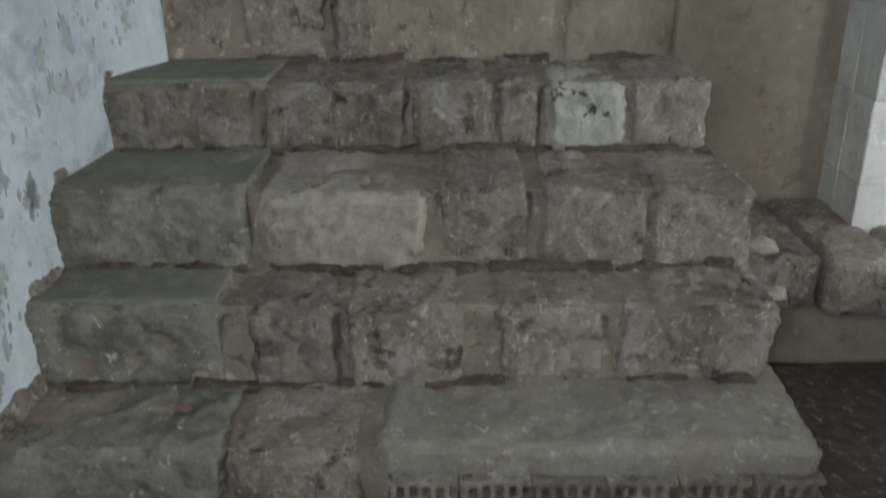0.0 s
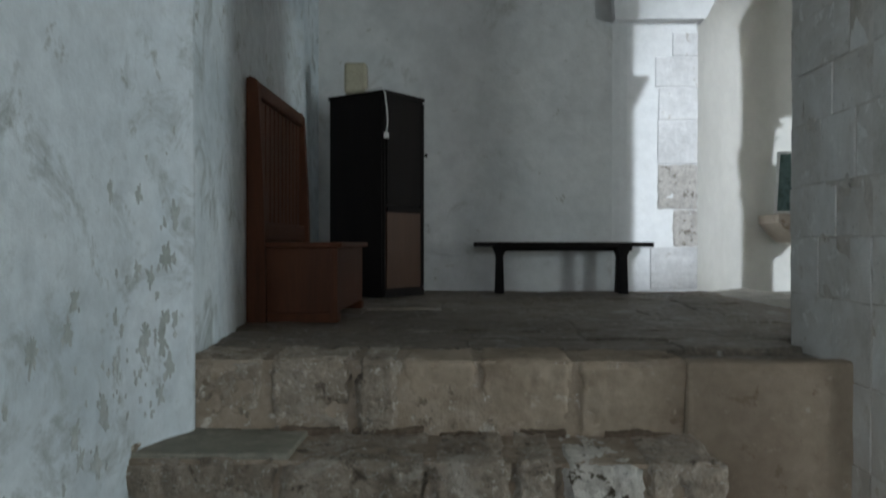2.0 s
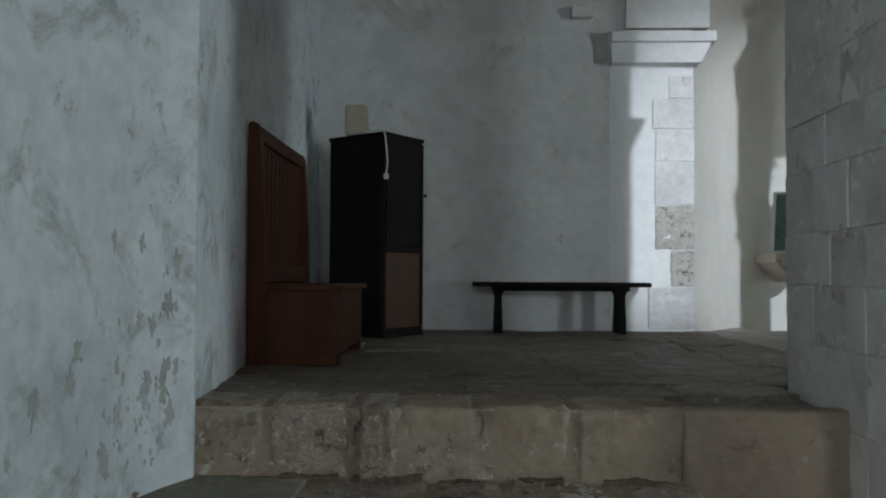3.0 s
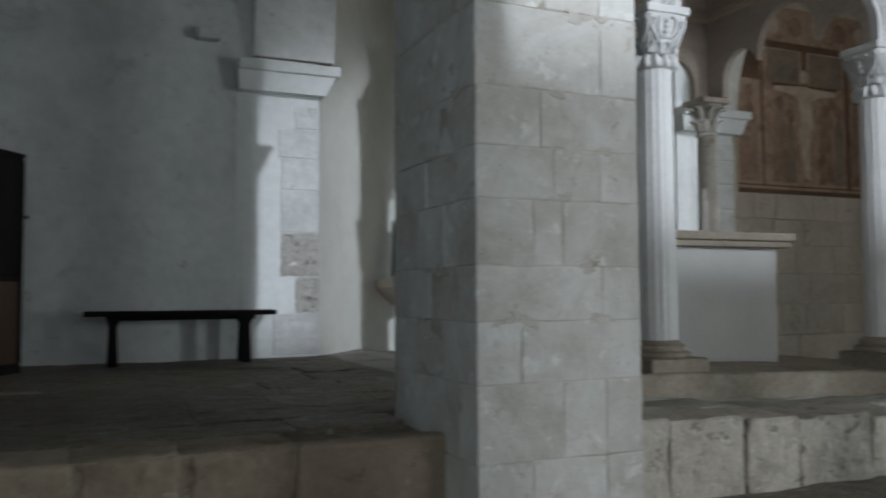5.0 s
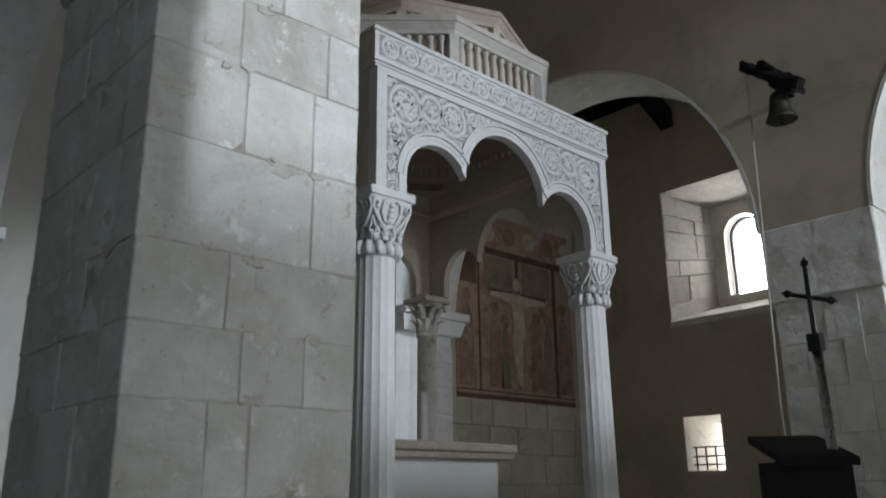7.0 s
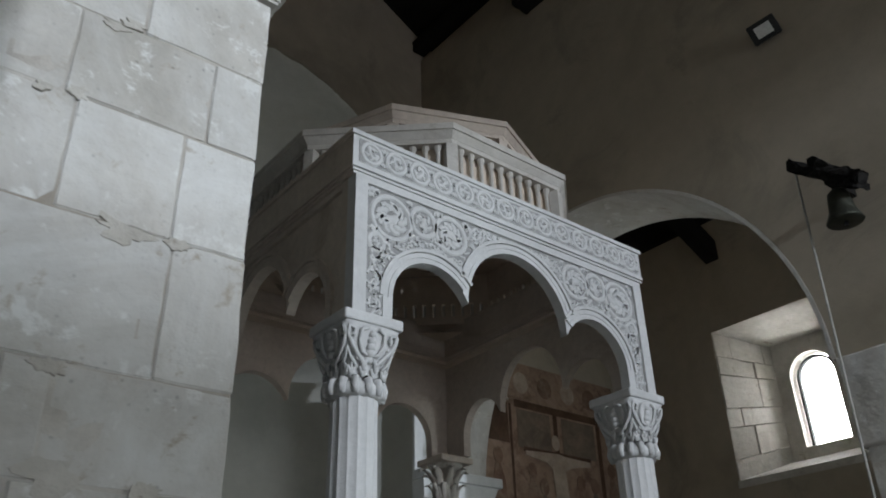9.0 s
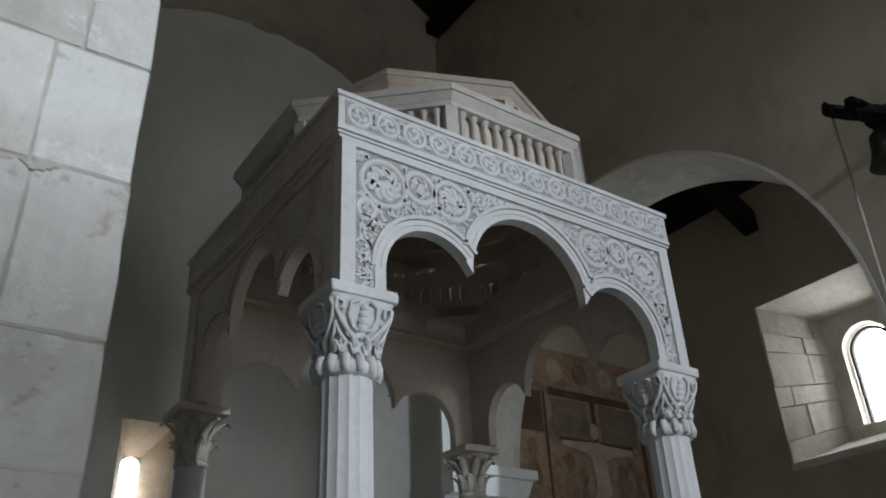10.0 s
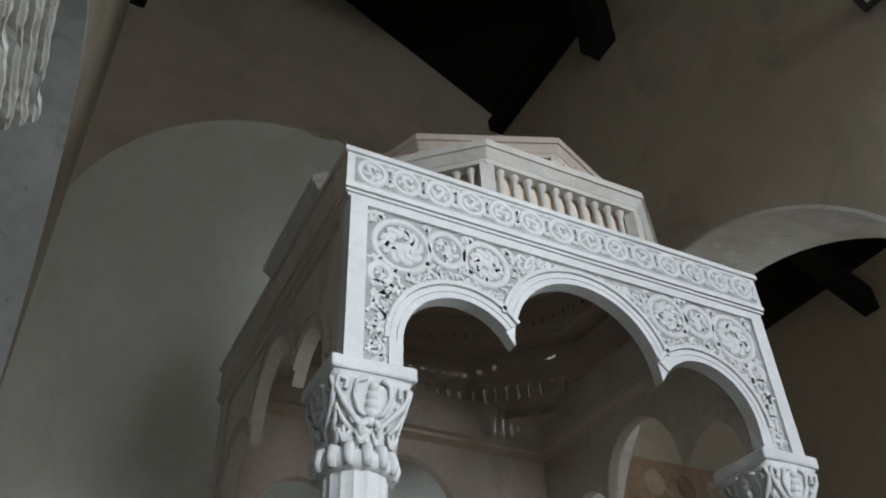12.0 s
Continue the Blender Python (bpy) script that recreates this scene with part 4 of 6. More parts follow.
# slabs of the aisle floor
ys = [3.40, 3.72, 4.02, 4.5, 4.86, 5.3, 5.82, 6.3, 6.86, 7.24]
s = 0
for r, (a, b) in enumerate(zip(ys, ys[1:])):
    rnd = random.Random(r + 3)
    x = -1.25
    while x < PX0 + 0.55:
        w = rnd.uniform(0.45, 1.1)
        e = min(x + w, PX0 + 0.70)
        if a < PY1 - 0.05 and e > PX0 - 0.02:
            e = PX0 - 0.003
        s += 1
        if e - x > 0.08:
            part("slab", block(bmesh.new(), (x + 0.001, a + 0.001, 1.12), (e - 0.001, b - 0.001, 1.197 + rnd.uniform(-0.006, 0.006)), 0.008, 0.009, 4, s + 200, 6, cell=0.06), M_FLAG, floor_a, smooth=True)
        x = e
        if a < PY1 - 0.05 and e >= PX0 - 0.01:
            break
# slabs of the nave floor
s = 0
for r, (a, b) in enumerate(zip([3.66, 4.02, 4.5, 5.1, 5.7, 6.4, 7.1, 7.9, 8.6], [4.02, 4.5, 5.1, 5.7, 6.4, 7.1, 7.9, 8.6, 9.2])):
    rnd = random.Random(r + 30)
    x = PX1 + 0.01
    while x < AX:
        e = min(x + rnd.uniform(0.5, 1.0), AX + 0.1)
        s += 1
        zt = nave_z((x + e) / 2) + rnd.uniform(-0.012, 0.008)
        part("slab", block(bmesh.new(), (x + 0.006, a + 0.006, zt - 0.09), (e - 0.006, b - 0.006, zt), 0.014, 0.008, 4, s + 300, 6), M_FLAGPALE, floor_n, smooth=True)
        x = e

# ---- the ciborium ----
CX, CY0, CY1 = 4.434, 4.223, 6.22       # middle, front face, rear face
HALF, CAPZ, PANZ, CORZ = 1.124, 3.545, 4.315, 4.567
CYM = (CY0 + CY1) / 2
plat = thing("altar_platform", (CX, 5.3, 1.1), "low worn stone platform under the canopy", "platform")
def sloped(a, b, seed, r=0.014, amp=0.006):
    """A slab that follows the settled floor."""
    bm = block(bmesh.new(), a, b, r, amp, 4, seed, 6, cell=0.06, chip=0.006)
    for v in bm.verts:
        v.co.z -= 0.031 * (v.co.x - 3.1)
    return bm


part("front_slab", sloped((3.0, 4.05, 1.0), (5.83, 4.55, 1.268), 400), M_PLAT, plat, "long brown front slab")
cuts = [3.0, 3.72, 4.3, 5.02, 5.83]
for k, (u, v) in enumerate(zip(cuts, cuts[1:])):
    for j, (a, b) in enumerate(((4.553, 5.6), (5.6, 6.6))):
        part("slab", sloped((u + 0.002, a + 0.002, 1.0), (v - 0.002, b - 0.002, 1.268), k * 3 + j + 401), M_PLAT, plat)

cib = thing("ciborium", (CX, CYM, 1.2), "white stucco altar canopy on fluted columns with trefoil arches", "canopy")


def capital(cx, cy, z0, z1, seed):
    """A flaring square bell with a leaf ring at the neck and low carving on its four faces."""
    bm = bmesh.new()
    h = z1 - z0
    lo, hi = z0 + 0.085, z1

    def wide(v):
        return 0.108 + 0.052 * v ** 1.3

    prof = [(0.116, z0), (0.136, z0 + 0.012), (0.138, z0 + 0.05), (0.120, z0 + 0.07), (0.106, z0 + 0.085)]
    prof += [(wide(v) - 0.004, lo + (hi - lo) * v) for v in (0.15, 0.35, 0.55, 0.75, 0.9, 1.0)]
    lathe(bm, prof, cx, cy, 32, sq=[0, 0, 0, 0, 0.1, 0.35, 0.6, 0.75, 0.8, 0.85, 0.88])
    rnd = random.Random(seed)
    # ring of drooping leaf tips at the neck
    for i in range(14):
        a = 2 * math.pi * (i + 0.3) / 14
        o = Vector((math.cos(a), math.sin(a), 0))
        c = Vector((cx, cy, z0 + 0.075))
        tube(bm, [c + o * 0.112, c + o * 0.134 - Vector((0, 0, 0.006)), c + o * 0.142 - Vector((0, 0, 0.034)), c + o * 0.134 - Vector((0, 0, 0.066))], 0.025, 7, 0.35)
    for f in range(4):
        a = -math.pi / 2 + math.pi / 2 * f
        o = Vector((math.cos(a), math.sin(a), 0))
        sd = Vector((-o.y, o.x, 0))

        def on_bell(u, v, lift=0.0):
            w = wide(v)
            return Vector((cx, cy, lo + (hi - lo) * v)) + o * (w + lift - 0.012 * abs(u) ** 3) + sd * u * w

        def curl(pts, r, taper=0.3, lift=0.004):
            tube(bm, [on_bell(u, v, lift) for u, v in pts], r * 0.72, 6, taper)

        # leaf fans at the foot of the bell
        for q in (-0.8, -0.27, 0.27, 0.8):
            for d in (-0.16, 0.0, 0.16):
                curl([(q, 0.02), (q + d * 0.6, 0.12), (q + d * 1.1, 0.24 - abs(d) * 0.3)], 0.014, 0.4)
        for s_ in (-1, 1):
            # stems that rise to the corners and roll in
            curl([(s_ * 0.20, 0.22), (s_ * 0.50, 0.36), (s_ * 0.80, 0.55), (s_ * 0.95, 0.74), (s_ * 0.86, 0.88), (s_ * 0.68, 0.84), (s_ * 0.70, 0.72), (s_ * 0.80, 0.73)], 0.017, 0.4, 0.008)
            curl([(s_ * 0.62, 0.20), (s_ * 0.86, 0.34), (s_ * 0.98, 0.52)], 0.015, 0.5, 0.006)
            # arcs about the figure or knot
            curl([(s_ * 0.18, 0.92), (s_ * 0.42, 0.86), (s_ * 0.50, 0.66), (s_ * 0.36, 0.46), (s_ * 0.16, 0.42)], 0.014, 0.2)
            for q in range(3):
                curl([(s_ * (0.50 + 0.1 * q), 0.30 + 0.13 * q), (s_ * (0.62 + 0.08 * q), 0.36 + 0.14 * q)], 0.012, 0.5)
        for v, r, w in ((0.34, 0.028, 0.022), (0.46, 0.034, 0.026), (0.58, 0.032, 0.026), (0.70, 0.028, 0.026), (0.82, 0.024, 0.024)):
            blob(bm, on_bell(0.0, v, -0.004), (r * 0.9, r * 0.9, w))
        for s_ in (-1, 1):
            curl([(s_ * 0.1, 0.34), (s_ * 0.34, 0.26), (s_ * 0.26, 0.12)], 0.018, 0.2, 0.008)
    return bm


def leaf_capital(cx, cy, z0, z1, seed):
    """A slender bell hidden by two rows of tall leaves whose tips curl outwards."""
    bm = bmesh.new()
    h = z1 - z0
    lathe(bm, [(0.088, z0), (0.100, z0 + 0.012), (0.100, z0 + 0.03), (0.082, z0 + 0.04), (0.082, z0 + h * 0.5), (0.105, z0 + h * 0.85), (0.135, z1)], cx, cy, 24)
    rnd = random.Random(seed)
    for row, count, top, out, w in ((0, 8, 0.55, 0.050, 0.040), (1, 8, 0.93, 0.092, 0.046)):
        for i in range(count):
            a = 2 * math.pi * (i + 0.5 * row) / count
            o, sd = Vector((math.cos(a), math.sin(a), 0)), Vector((-math.sin(a), math.cos(a), 0))
            c = Vector((cx, cy, z0 + 0.03))
            hh, far = h * top * rnd.uniform(0.92, 1.02), out * rnd.uniform(0.85, 1.15)
            spine = [(0.082, 0.0, 0.8), (0.090, 0.35, 1.0), (0.098, 0.65, 0.95), (0.092 + far * 0.55, 0.88, 0.8), (0.086 + far, 0.97, 0.5), (0.090 + far * 1.15, 0.90, 0.25)]
            rings = []
            for r, f, b in spine:
                p = c + o * r + Vector((0, 0, (hh - 0.03) * f))
                ww = w * b * (1 + 0.15 * math.sin(f * 19))
                rings.append([bm.verts.new(q) for q in (p - sd * ww - o * 0.014, p + o * 0.010, p + sd * ww - o * 0.014, p - o * 0.016)])
            for p, q in zip(rings, rings[1:]):
                for j in range(4):
                    bm.faces.new((p[j], p[(j + 1) % 4], q[(j + 1) % 4], q[j]))
            bm.faces.new(list(reversed(rings[0])))
            bm.faces.new(rings[-1])
    return bm


def rear_column(cx, cy, z0, mat_, seed):
    ch = CAPZ - 0.05
    col = part("column", lathe(bmesh.new(), [(0.094, z0 + 0.19), (0.096, z0 + 0.9), (0.088, 3.17), (0.090, 3.20)], cx, cy, 48), mat_, cib, "plain round stone column shaft", smooth=True)
    bm = bmesh.new()
    block(bm, (cx - 0.19, cy - 0.19, z0 - 0.03), (cx + 0.19, cy + 0.19, z0 + 0.105), 0.02, 0.008, 4, seed, 8)
    lathe(bm, [(0.160, z0 + 0.10), (0.172, z0 + 0.115), (0.170, z0 + 0.135), (0.138, z0 + 0.15), (0.145, z0 + 0.18), (0.118, z0 + 0.195), (0.098, z0 + 0.21)], cx, cy, 28)
    part("base", bm, M_PLAT, col, "worn brownish stone base")
    part("capital", leaf_capital(cx, cy, 3.19, ch, seed), M_STUCCO_MID, col, "dusty capital of tall curling leaves", smooth=True)
    part("abacus", block(bmesh.new(), (cx - 0.155, cy - 0.155, ch), (cx + 0.155, cy + 0.155, CAPZ), 0.010, 0.004, 4, seed + 7, 9), M_STUCCO_OLD_SHADE, col)


def facets(bm, profile, cx, cy, n=16, hollow=0.04):
    """A shaft of n slightly hollow faces that meet in crisp edges."""
    m = n * 6
    rings = []
    for r, z in profile:
        ring = []
        for i in range(m):
            f = (i % 6) / 6
            rr = r * (1 - hollow * math.sin(math.pi * f) ** 0.7)
            a = 2 * math.pi * i / m
            ring.append(bm.verts.new((cx + rr * math.cos(a), cy + rr * math.sin(a), z)))
        rings.append(ring)
    for p, q in zip(rings, rings[1:]):
        for i in range(m):
            bm.faces.new((p[i], p[(i + 1) % m], q[(i + 1) % m], q[i]))
    bm.faces.new(list(reversed(rings[0])))
    bm.faces.new(rings[-1])
    return bm


def column(cx, cy, z0, mat_, capmat, seed):
    ch = CAPZ - 0.055
    col = part("column", facets(bmesh.new(), [(0.116, z0 + 0.19), (0.120, z0 + 0.22), (0.118, z0 + 0.9), (0.112, 3.07), (0.114, 3.16)], cx, cy), mat_, cib, "fluted stone column shaft")
    bm = bmesh.new()
    block(bm, (cx - 0.215, cy - 0.215, z0 - 0.03), (cx + 0.215, cy + 0.215, z0 + 0.105), 0.02, 0.008, 4, seed, 8)
    lathe(bm, [(0.185, z0 + 0.10), (0.200, z0 + 0.115), (0.198, z0 + 0.135), (0.165, z0 + 0.15), (0.158, z0 + 0.165), (0.165, z0 + 0.18), (0.140, z0 + 0.195), (0.122, z0 + 0.21)], cx, cy, 28)
    part("base", bm, M_PLAT, col, "worn brownish stone base")
    part("capital", capital(cx, cy, 3.15, ch, seed), capmat, col, "carved capital with leaves and knots", smooth=True)
    bm = bmesh.new()
    block(bm, (cx - 0.166, cy - 0.166, ch), (cx + 0.166, cy + 0.166, CAPZ), 0.010, 0.004, 4, seed + 7, 9)
    part("abacus", bm, capmat, col)


XL, XR = 3.425, 5.435
FY, RY = 4.345, 6.15
column(XL, FY, 1.235, M_STUCCO, M_STUCCO, 1)
column(XR, FY, 1.205, M_STUCCO, M_STUCCO, 2)
rear_column(XL - 0.03, RY, 1.235, M_STUCCO, 3)
rear_column(XR, RY, 1.205, M_STUCCO_MID, 4)

# lobes of the trefoil arch: middle, height, radius, first and last angle
LOBES = [(-0.622, 3.668, 0.265, 180, 32), (0.0, 3.803, 0.378, 176, 4), (0.622, 3.668, 0.265, 148, 0)]
CUSPS = [(-0.378, 3.815), (0.378, 3.815)]


def trefoil(grow=0.0):
    p = []
    for k, (cx, cz, r, a0, a1) in enumerate(LOBES):
        p += arc(cx, cz, r + grow, a0, a1, 18)
        if k < 2:
            c = CUSPS[k]
            p.append((c[0], c[1] - 0.035 + grow * 1.5))
    return p


def panel_points():
    o = [(-HALF, CAPZ), (-0.887, CAPZ)] + trefoil() + [(0.887, CAPZ), (HALF, CAPZ), (HALF, PANZ), (-HALF, PANZ)]
    return o


def side_panel(name, m, mat_, carved, label):
    """One face of the canopy in its own plane (u across, w outwards, z up), set by the matrix m."""
    bm = bmesh.new()
    prism(bm, panel_points(), "y", 0.0, 0.055)
    bm.transform(m)
    pan = part(name, bm, mat_, cib, label)
    # archivolt round each lobe, in fillets
    for (cx, cz, r, a0, a1) in ((*LOBES[0][:3], 180, 40), (*LOBES[1][:3], 165, 15), (*LOBES[2][:3], 140, 0)):
        bm = bmesh.new()
        prof = [(0.0, 0.0), (0.0, 0.012), (0.026, 0.012), (0.026, 0.007), (0.031, 0.007), (0.031, 0.012), (0.056, 0.012), (0.056, 0.006), (0.061, 0.006), (0.061, 0.022), (0.080, 0.022), (0.080, 0.0)]
        rows = [[bm.verts.new((u, -d, z)) for u, z in arc(cx, cz, r + g, a0, a1, 18)] for g, d in prof]
        for p, q in zip(rows, rows[1:] + rows[:1]):
            for i in range(18):
                bm.faces.new((p[i], p[i + 1], q[i + 1], q[i]))
        bm.faces.new([p[0] for p in rows])
        bm.faces.new([p[-1] for p in reversed(rows)])
        bm.transform(m)
        part("archivolt", bm, mat_, pan)
    for sx in (-1, 1):
        u = sorted((sx * 0.887, sx * (0.887 + 0.058)))
        bm = boxed((u[0], -0.012, CAPZ), (u[1], 0.002, 3.668))
        bm.transform(m)
        part("jamb", bm, mat_, pan)
    bm = bmesh.new()
    for a, b in (((-HALF, CAPZ), (-HALF + 0.075, PANZ)), ((HALF - 0.075, CAPZ), (HALF, PANZ)), ((-HALF + 0.075, PANZ - 0.035), (HALF - 0.075, PANZ))):
        box(bm, (a[0], -0.020, a[1]), (b[0], 0.002, b[1]))
    bm.transform(m)
    part("border", bm, mat_, pan)
    if carved:
        for sgn in (-1, 1):
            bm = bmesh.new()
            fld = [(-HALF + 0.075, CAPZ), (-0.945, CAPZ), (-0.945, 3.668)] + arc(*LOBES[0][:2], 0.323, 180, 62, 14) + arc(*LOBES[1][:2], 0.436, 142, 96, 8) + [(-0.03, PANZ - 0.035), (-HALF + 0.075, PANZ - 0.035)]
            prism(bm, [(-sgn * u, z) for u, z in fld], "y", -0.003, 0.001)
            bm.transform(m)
            part("field", bm, M_FIELD, pan, "grey sunken ground, darkened to read as groove shade")
            bm = bmesh.new()
            rings = ((-0.890, 4.128, 0.124), (-0.683, 4.172, 0.083), (-0.495, 4.155, 0.106), (-0.985, 3.960, 0.045))

            depth = itertools.count()

            def stroke(pts, r, taper=0.3):
                y = -0.004 - 0.0006 * (next(depth) % 7)
                tube(bm, [(-sgn * p[0], y, p[1]) for p in pts], r, 6, taper)

            for n, (u, z, r) in enumerate(rings):
                stroke([(u + r * math.cos(2 * math.pi * k / 26), z + r * math.sin(2 * math.pi * k / 26)) for k in range(27)], 0.016, 0.0)
                # a beast's bent body, neck and tail, and leaves that fill the ring
                q = r - 0.022
                t0 = 0.5 + 1.3 * n
                body = [(u + q * rr * math.cos(t0 + tt), z + q * rr * math.sin(t0 + tt)) for rr, tt in ((0.85, 2.6), (0.62, 3.0), (0.30, 3.3), (0.12, 4.8), (0.34, 6.0), (0.62, 6.5), (0.80, 7.1), (0.62, 7.5))]
                stroke(body, 0.24 * r + 0.006, 0.5)
                for k in range(5 if r < 0.1 else 9):
                    tt = t0 + 2 * math.pi * k / (5 if r < 0.1 else 9)
                    stroke([(u + q * f * math.cos(tt + g), z + q * f * math.sin(tt + g)) for f, g in ((0.40, -0.25), (0.62, -0.05), (0.82, 0.25), (0.90, 0.55))], 0.115 * r + 0.006, 0.35)
            # vine with leaves down the side
            vine = [(-0.987 + 0.026 * math.sin(k * 0.85), 3.93 - 0.38 * k / 20) for k in range(21)]
            stroke(vine, 0.013, 0.2)
            for k in range(8):
                z = 3.915 - 0.047 * k
                s_ = 1 if k % 2 else -1
                stroke([(-0.987, z), (-0.987 + 0.020 * s_, z + 0.006), (-0.987 + 0.032 * s_, z - 0.012), (-0.987 + 0.020 * s_, z - 0.026)], 0.0125, 0.3)
            # leaves in the corners between the rings
            for u, z, a in ((-0.99, 4.245, 130), (-0.775, 4.245, 90), (-0.57, 4.25, 90), (-0.775, 4.065, 270), (-0.575, 4.085, 270), (-0.385, 4.245, 60), (-0.99, 4.03, 200), (-0.92, 3.985, 250), (-0.50, 4.07, 250), (-0.86, 3.985, 280), (-0.935, 3.91, 300)):
                for d in (-48, -16, 16, 48):
                    b = radians(a + d)
                    stroke([(u - 0.012 * math.cos(radians(a)), z - 0.012 * math.sin(radians(a))), (u + 0.012 * math.cos(b), z + 0.012 * math.sin(b)), (u + 0.030 * math.cos(b + 0.2), z + 0.030 * math.sin(b + 0.2))], 0.0115, 0.4)
            rnd = random.Random(5 + sgn)
            left = 130
            for _ in range(4000):
                u, z = rnd.uniform(-1.03, -0.10), rnd.uniform(3.58, 4.265)
                if math.hypot(u - LOBES[0][0], z - LOBES[0][1]) < 0.350 or math.hypot(u, z - LOBES[1][1]) < 0.462 or (z < 3.7 and u > -0.965):
                    continue
                if any(math.hypot(u - a, z - b) < r + 0.028 for a, b, r in rings):
                    continue
                a, bend = rnd.uniform(0, 2 * math.pi), rnd.uniform(-1.2, 1.2)
                stroke([(u + 0.022 * t * math.cos(a + bend * t), z + 0.022 * t * math.sin(a + bend * t)) for t in (-1, -0.3, 0.4, 1)], rnd.uniform(0.009, 0.013), 0.4)
                left -= 1
                if not left:
                    break
            stroke([(-0.385 + 0.24 * k / 10, 4.17 + 0.085 * k / 10 + 0.010 * math.sin(k * 1.5)) for k in range(11)], 0.010, 0.6)
            for k in range(5):
                u, z = -0.365 + 0.036 * k, 4.195 + 0.011 * k
                for s_ in (-1, 1):
                    stroke([(u, z), (u + 0.014, z + 0.018 * s_), (u + 0.030, z + 0.020 * s_)], 0.0085, 0.5)
            for v in bm.verts:
                v.co.y = max(v.co.y, -0.0125)
            bm.transform(m)
            tagged(part("carving", bm, mat_, pan, ""), "carved scrolls with beasts and leaves", kind="stuff")
    return pan


def turned(x, y, a):
    return Matrix.Translation((x, y, 0)) @ Matrix.Rotation(radians(a), 4, "Z")


side_panel("front_panel", turned(CX, CY0, 0), M_STUCCO, True, "bright white carved panel with a trefoil arch")
side_panel("rear_panel", turned(CX, CY1, 180), M_STUCCO_OLD_SHADE, False, "aged stucco panel with painted-in shade and a trefoil arch")
side_panel("side_panel", turned(CX - HALF + 0.023, CYM, -90) @ Matrix.Diagonal((0.8425, 1, 1, 1)), M_STUCCO_OLD_SHADE, False, "aged stucco panel with painted-in shade and a trefoil arch")
side_panel("side_panel", turned(CX + HALF - 0.023, CYM, 90) @ Matrix.Diagonal((0.8425, 1, 1, 1)), M_STUCCO_OLD_SHADE, False, "aged stucco panel with painted-in shade and a trefoil arch")


def frame_ring(bm, half, depth0, depth1, z0, z1, thick, sides=(0,)):
    def loop(i, z):
        return [bm.verts.new(p) for p in ((CX - half + i, depth0 + i, z), (CX + half - i, depth0 + i, z), (CX + half - i, depth1 - i, z), (CX - half + i, depth1 - i, z))]
    a, b, c, d = loop(0, z0), loop(0, z1), loop(thick, z1), loop(thick, z0)
    for p, q in ((a, b), (b, c), (c, d), (d, a)):
        for i in sides:
            bm.faces.new((p[i], p[(i + 1) % 4], q[(i + 1) % 4], q[i]))


REST = (1, 2, 3)
bm = bmesh.new()
for e, a, b in ((0.012, PANZ, 4.330), (0.024, 4.330, 4.342), (0.008, 4.342, 4.350), (0.030, 4.350, 4.372)):
    frame_ring(bm, HALF + e, CY0 - e, CY1 + e, a, b, 0.2 + e)
part("moulding", bm, M_STUCCO, cib)
# sides split from the front, their lack of light put into the colour
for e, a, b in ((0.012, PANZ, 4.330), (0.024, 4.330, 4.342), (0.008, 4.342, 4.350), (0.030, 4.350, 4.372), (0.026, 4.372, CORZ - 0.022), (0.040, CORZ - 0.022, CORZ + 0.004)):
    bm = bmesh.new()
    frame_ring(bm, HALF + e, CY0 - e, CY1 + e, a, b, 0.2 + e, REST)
    part("side_cornice", bm, M_STUCCO_OLD_SHADE, cib, "brown dusty cornice, colour darkened for the unlit sides")
bm = bmesh.new()
frame_ring(bm, HALF - 0.053, CY0 + 0.058, CY1 - 0.053, 4.29, 4.50, 0.10, (0, 1, 2, 3))
part("lining", bm, M_LINING, cib, "smooth brown stucco lining")
corn = bmesh.new()
frame_ring(corn, HALF + 0.026, CY0 - 0.026, CY1 + 0.026, 4.372, CORZ, 0.2)
frame_ring(corn, HALF + 0.040, CY0 - 0.040, CY1 + 0.040, CORZ - 0.022, CORZ + 0.004, 0.2)
corn = part("cornice", corn, M_STUCCO, cib, "white cornice with a carved vine frieze")
bm = bmesh.new()
fy = CY0 - 0.026
part("frieze_ground", boxed((CX - HALF + 0.01, fy - 0.003, 4.388), (CX + HALF - 0.01, fy + 0.001, 4.528)), M_FIELD, corn, "grey sunken ground, darkened to read as groove shade")
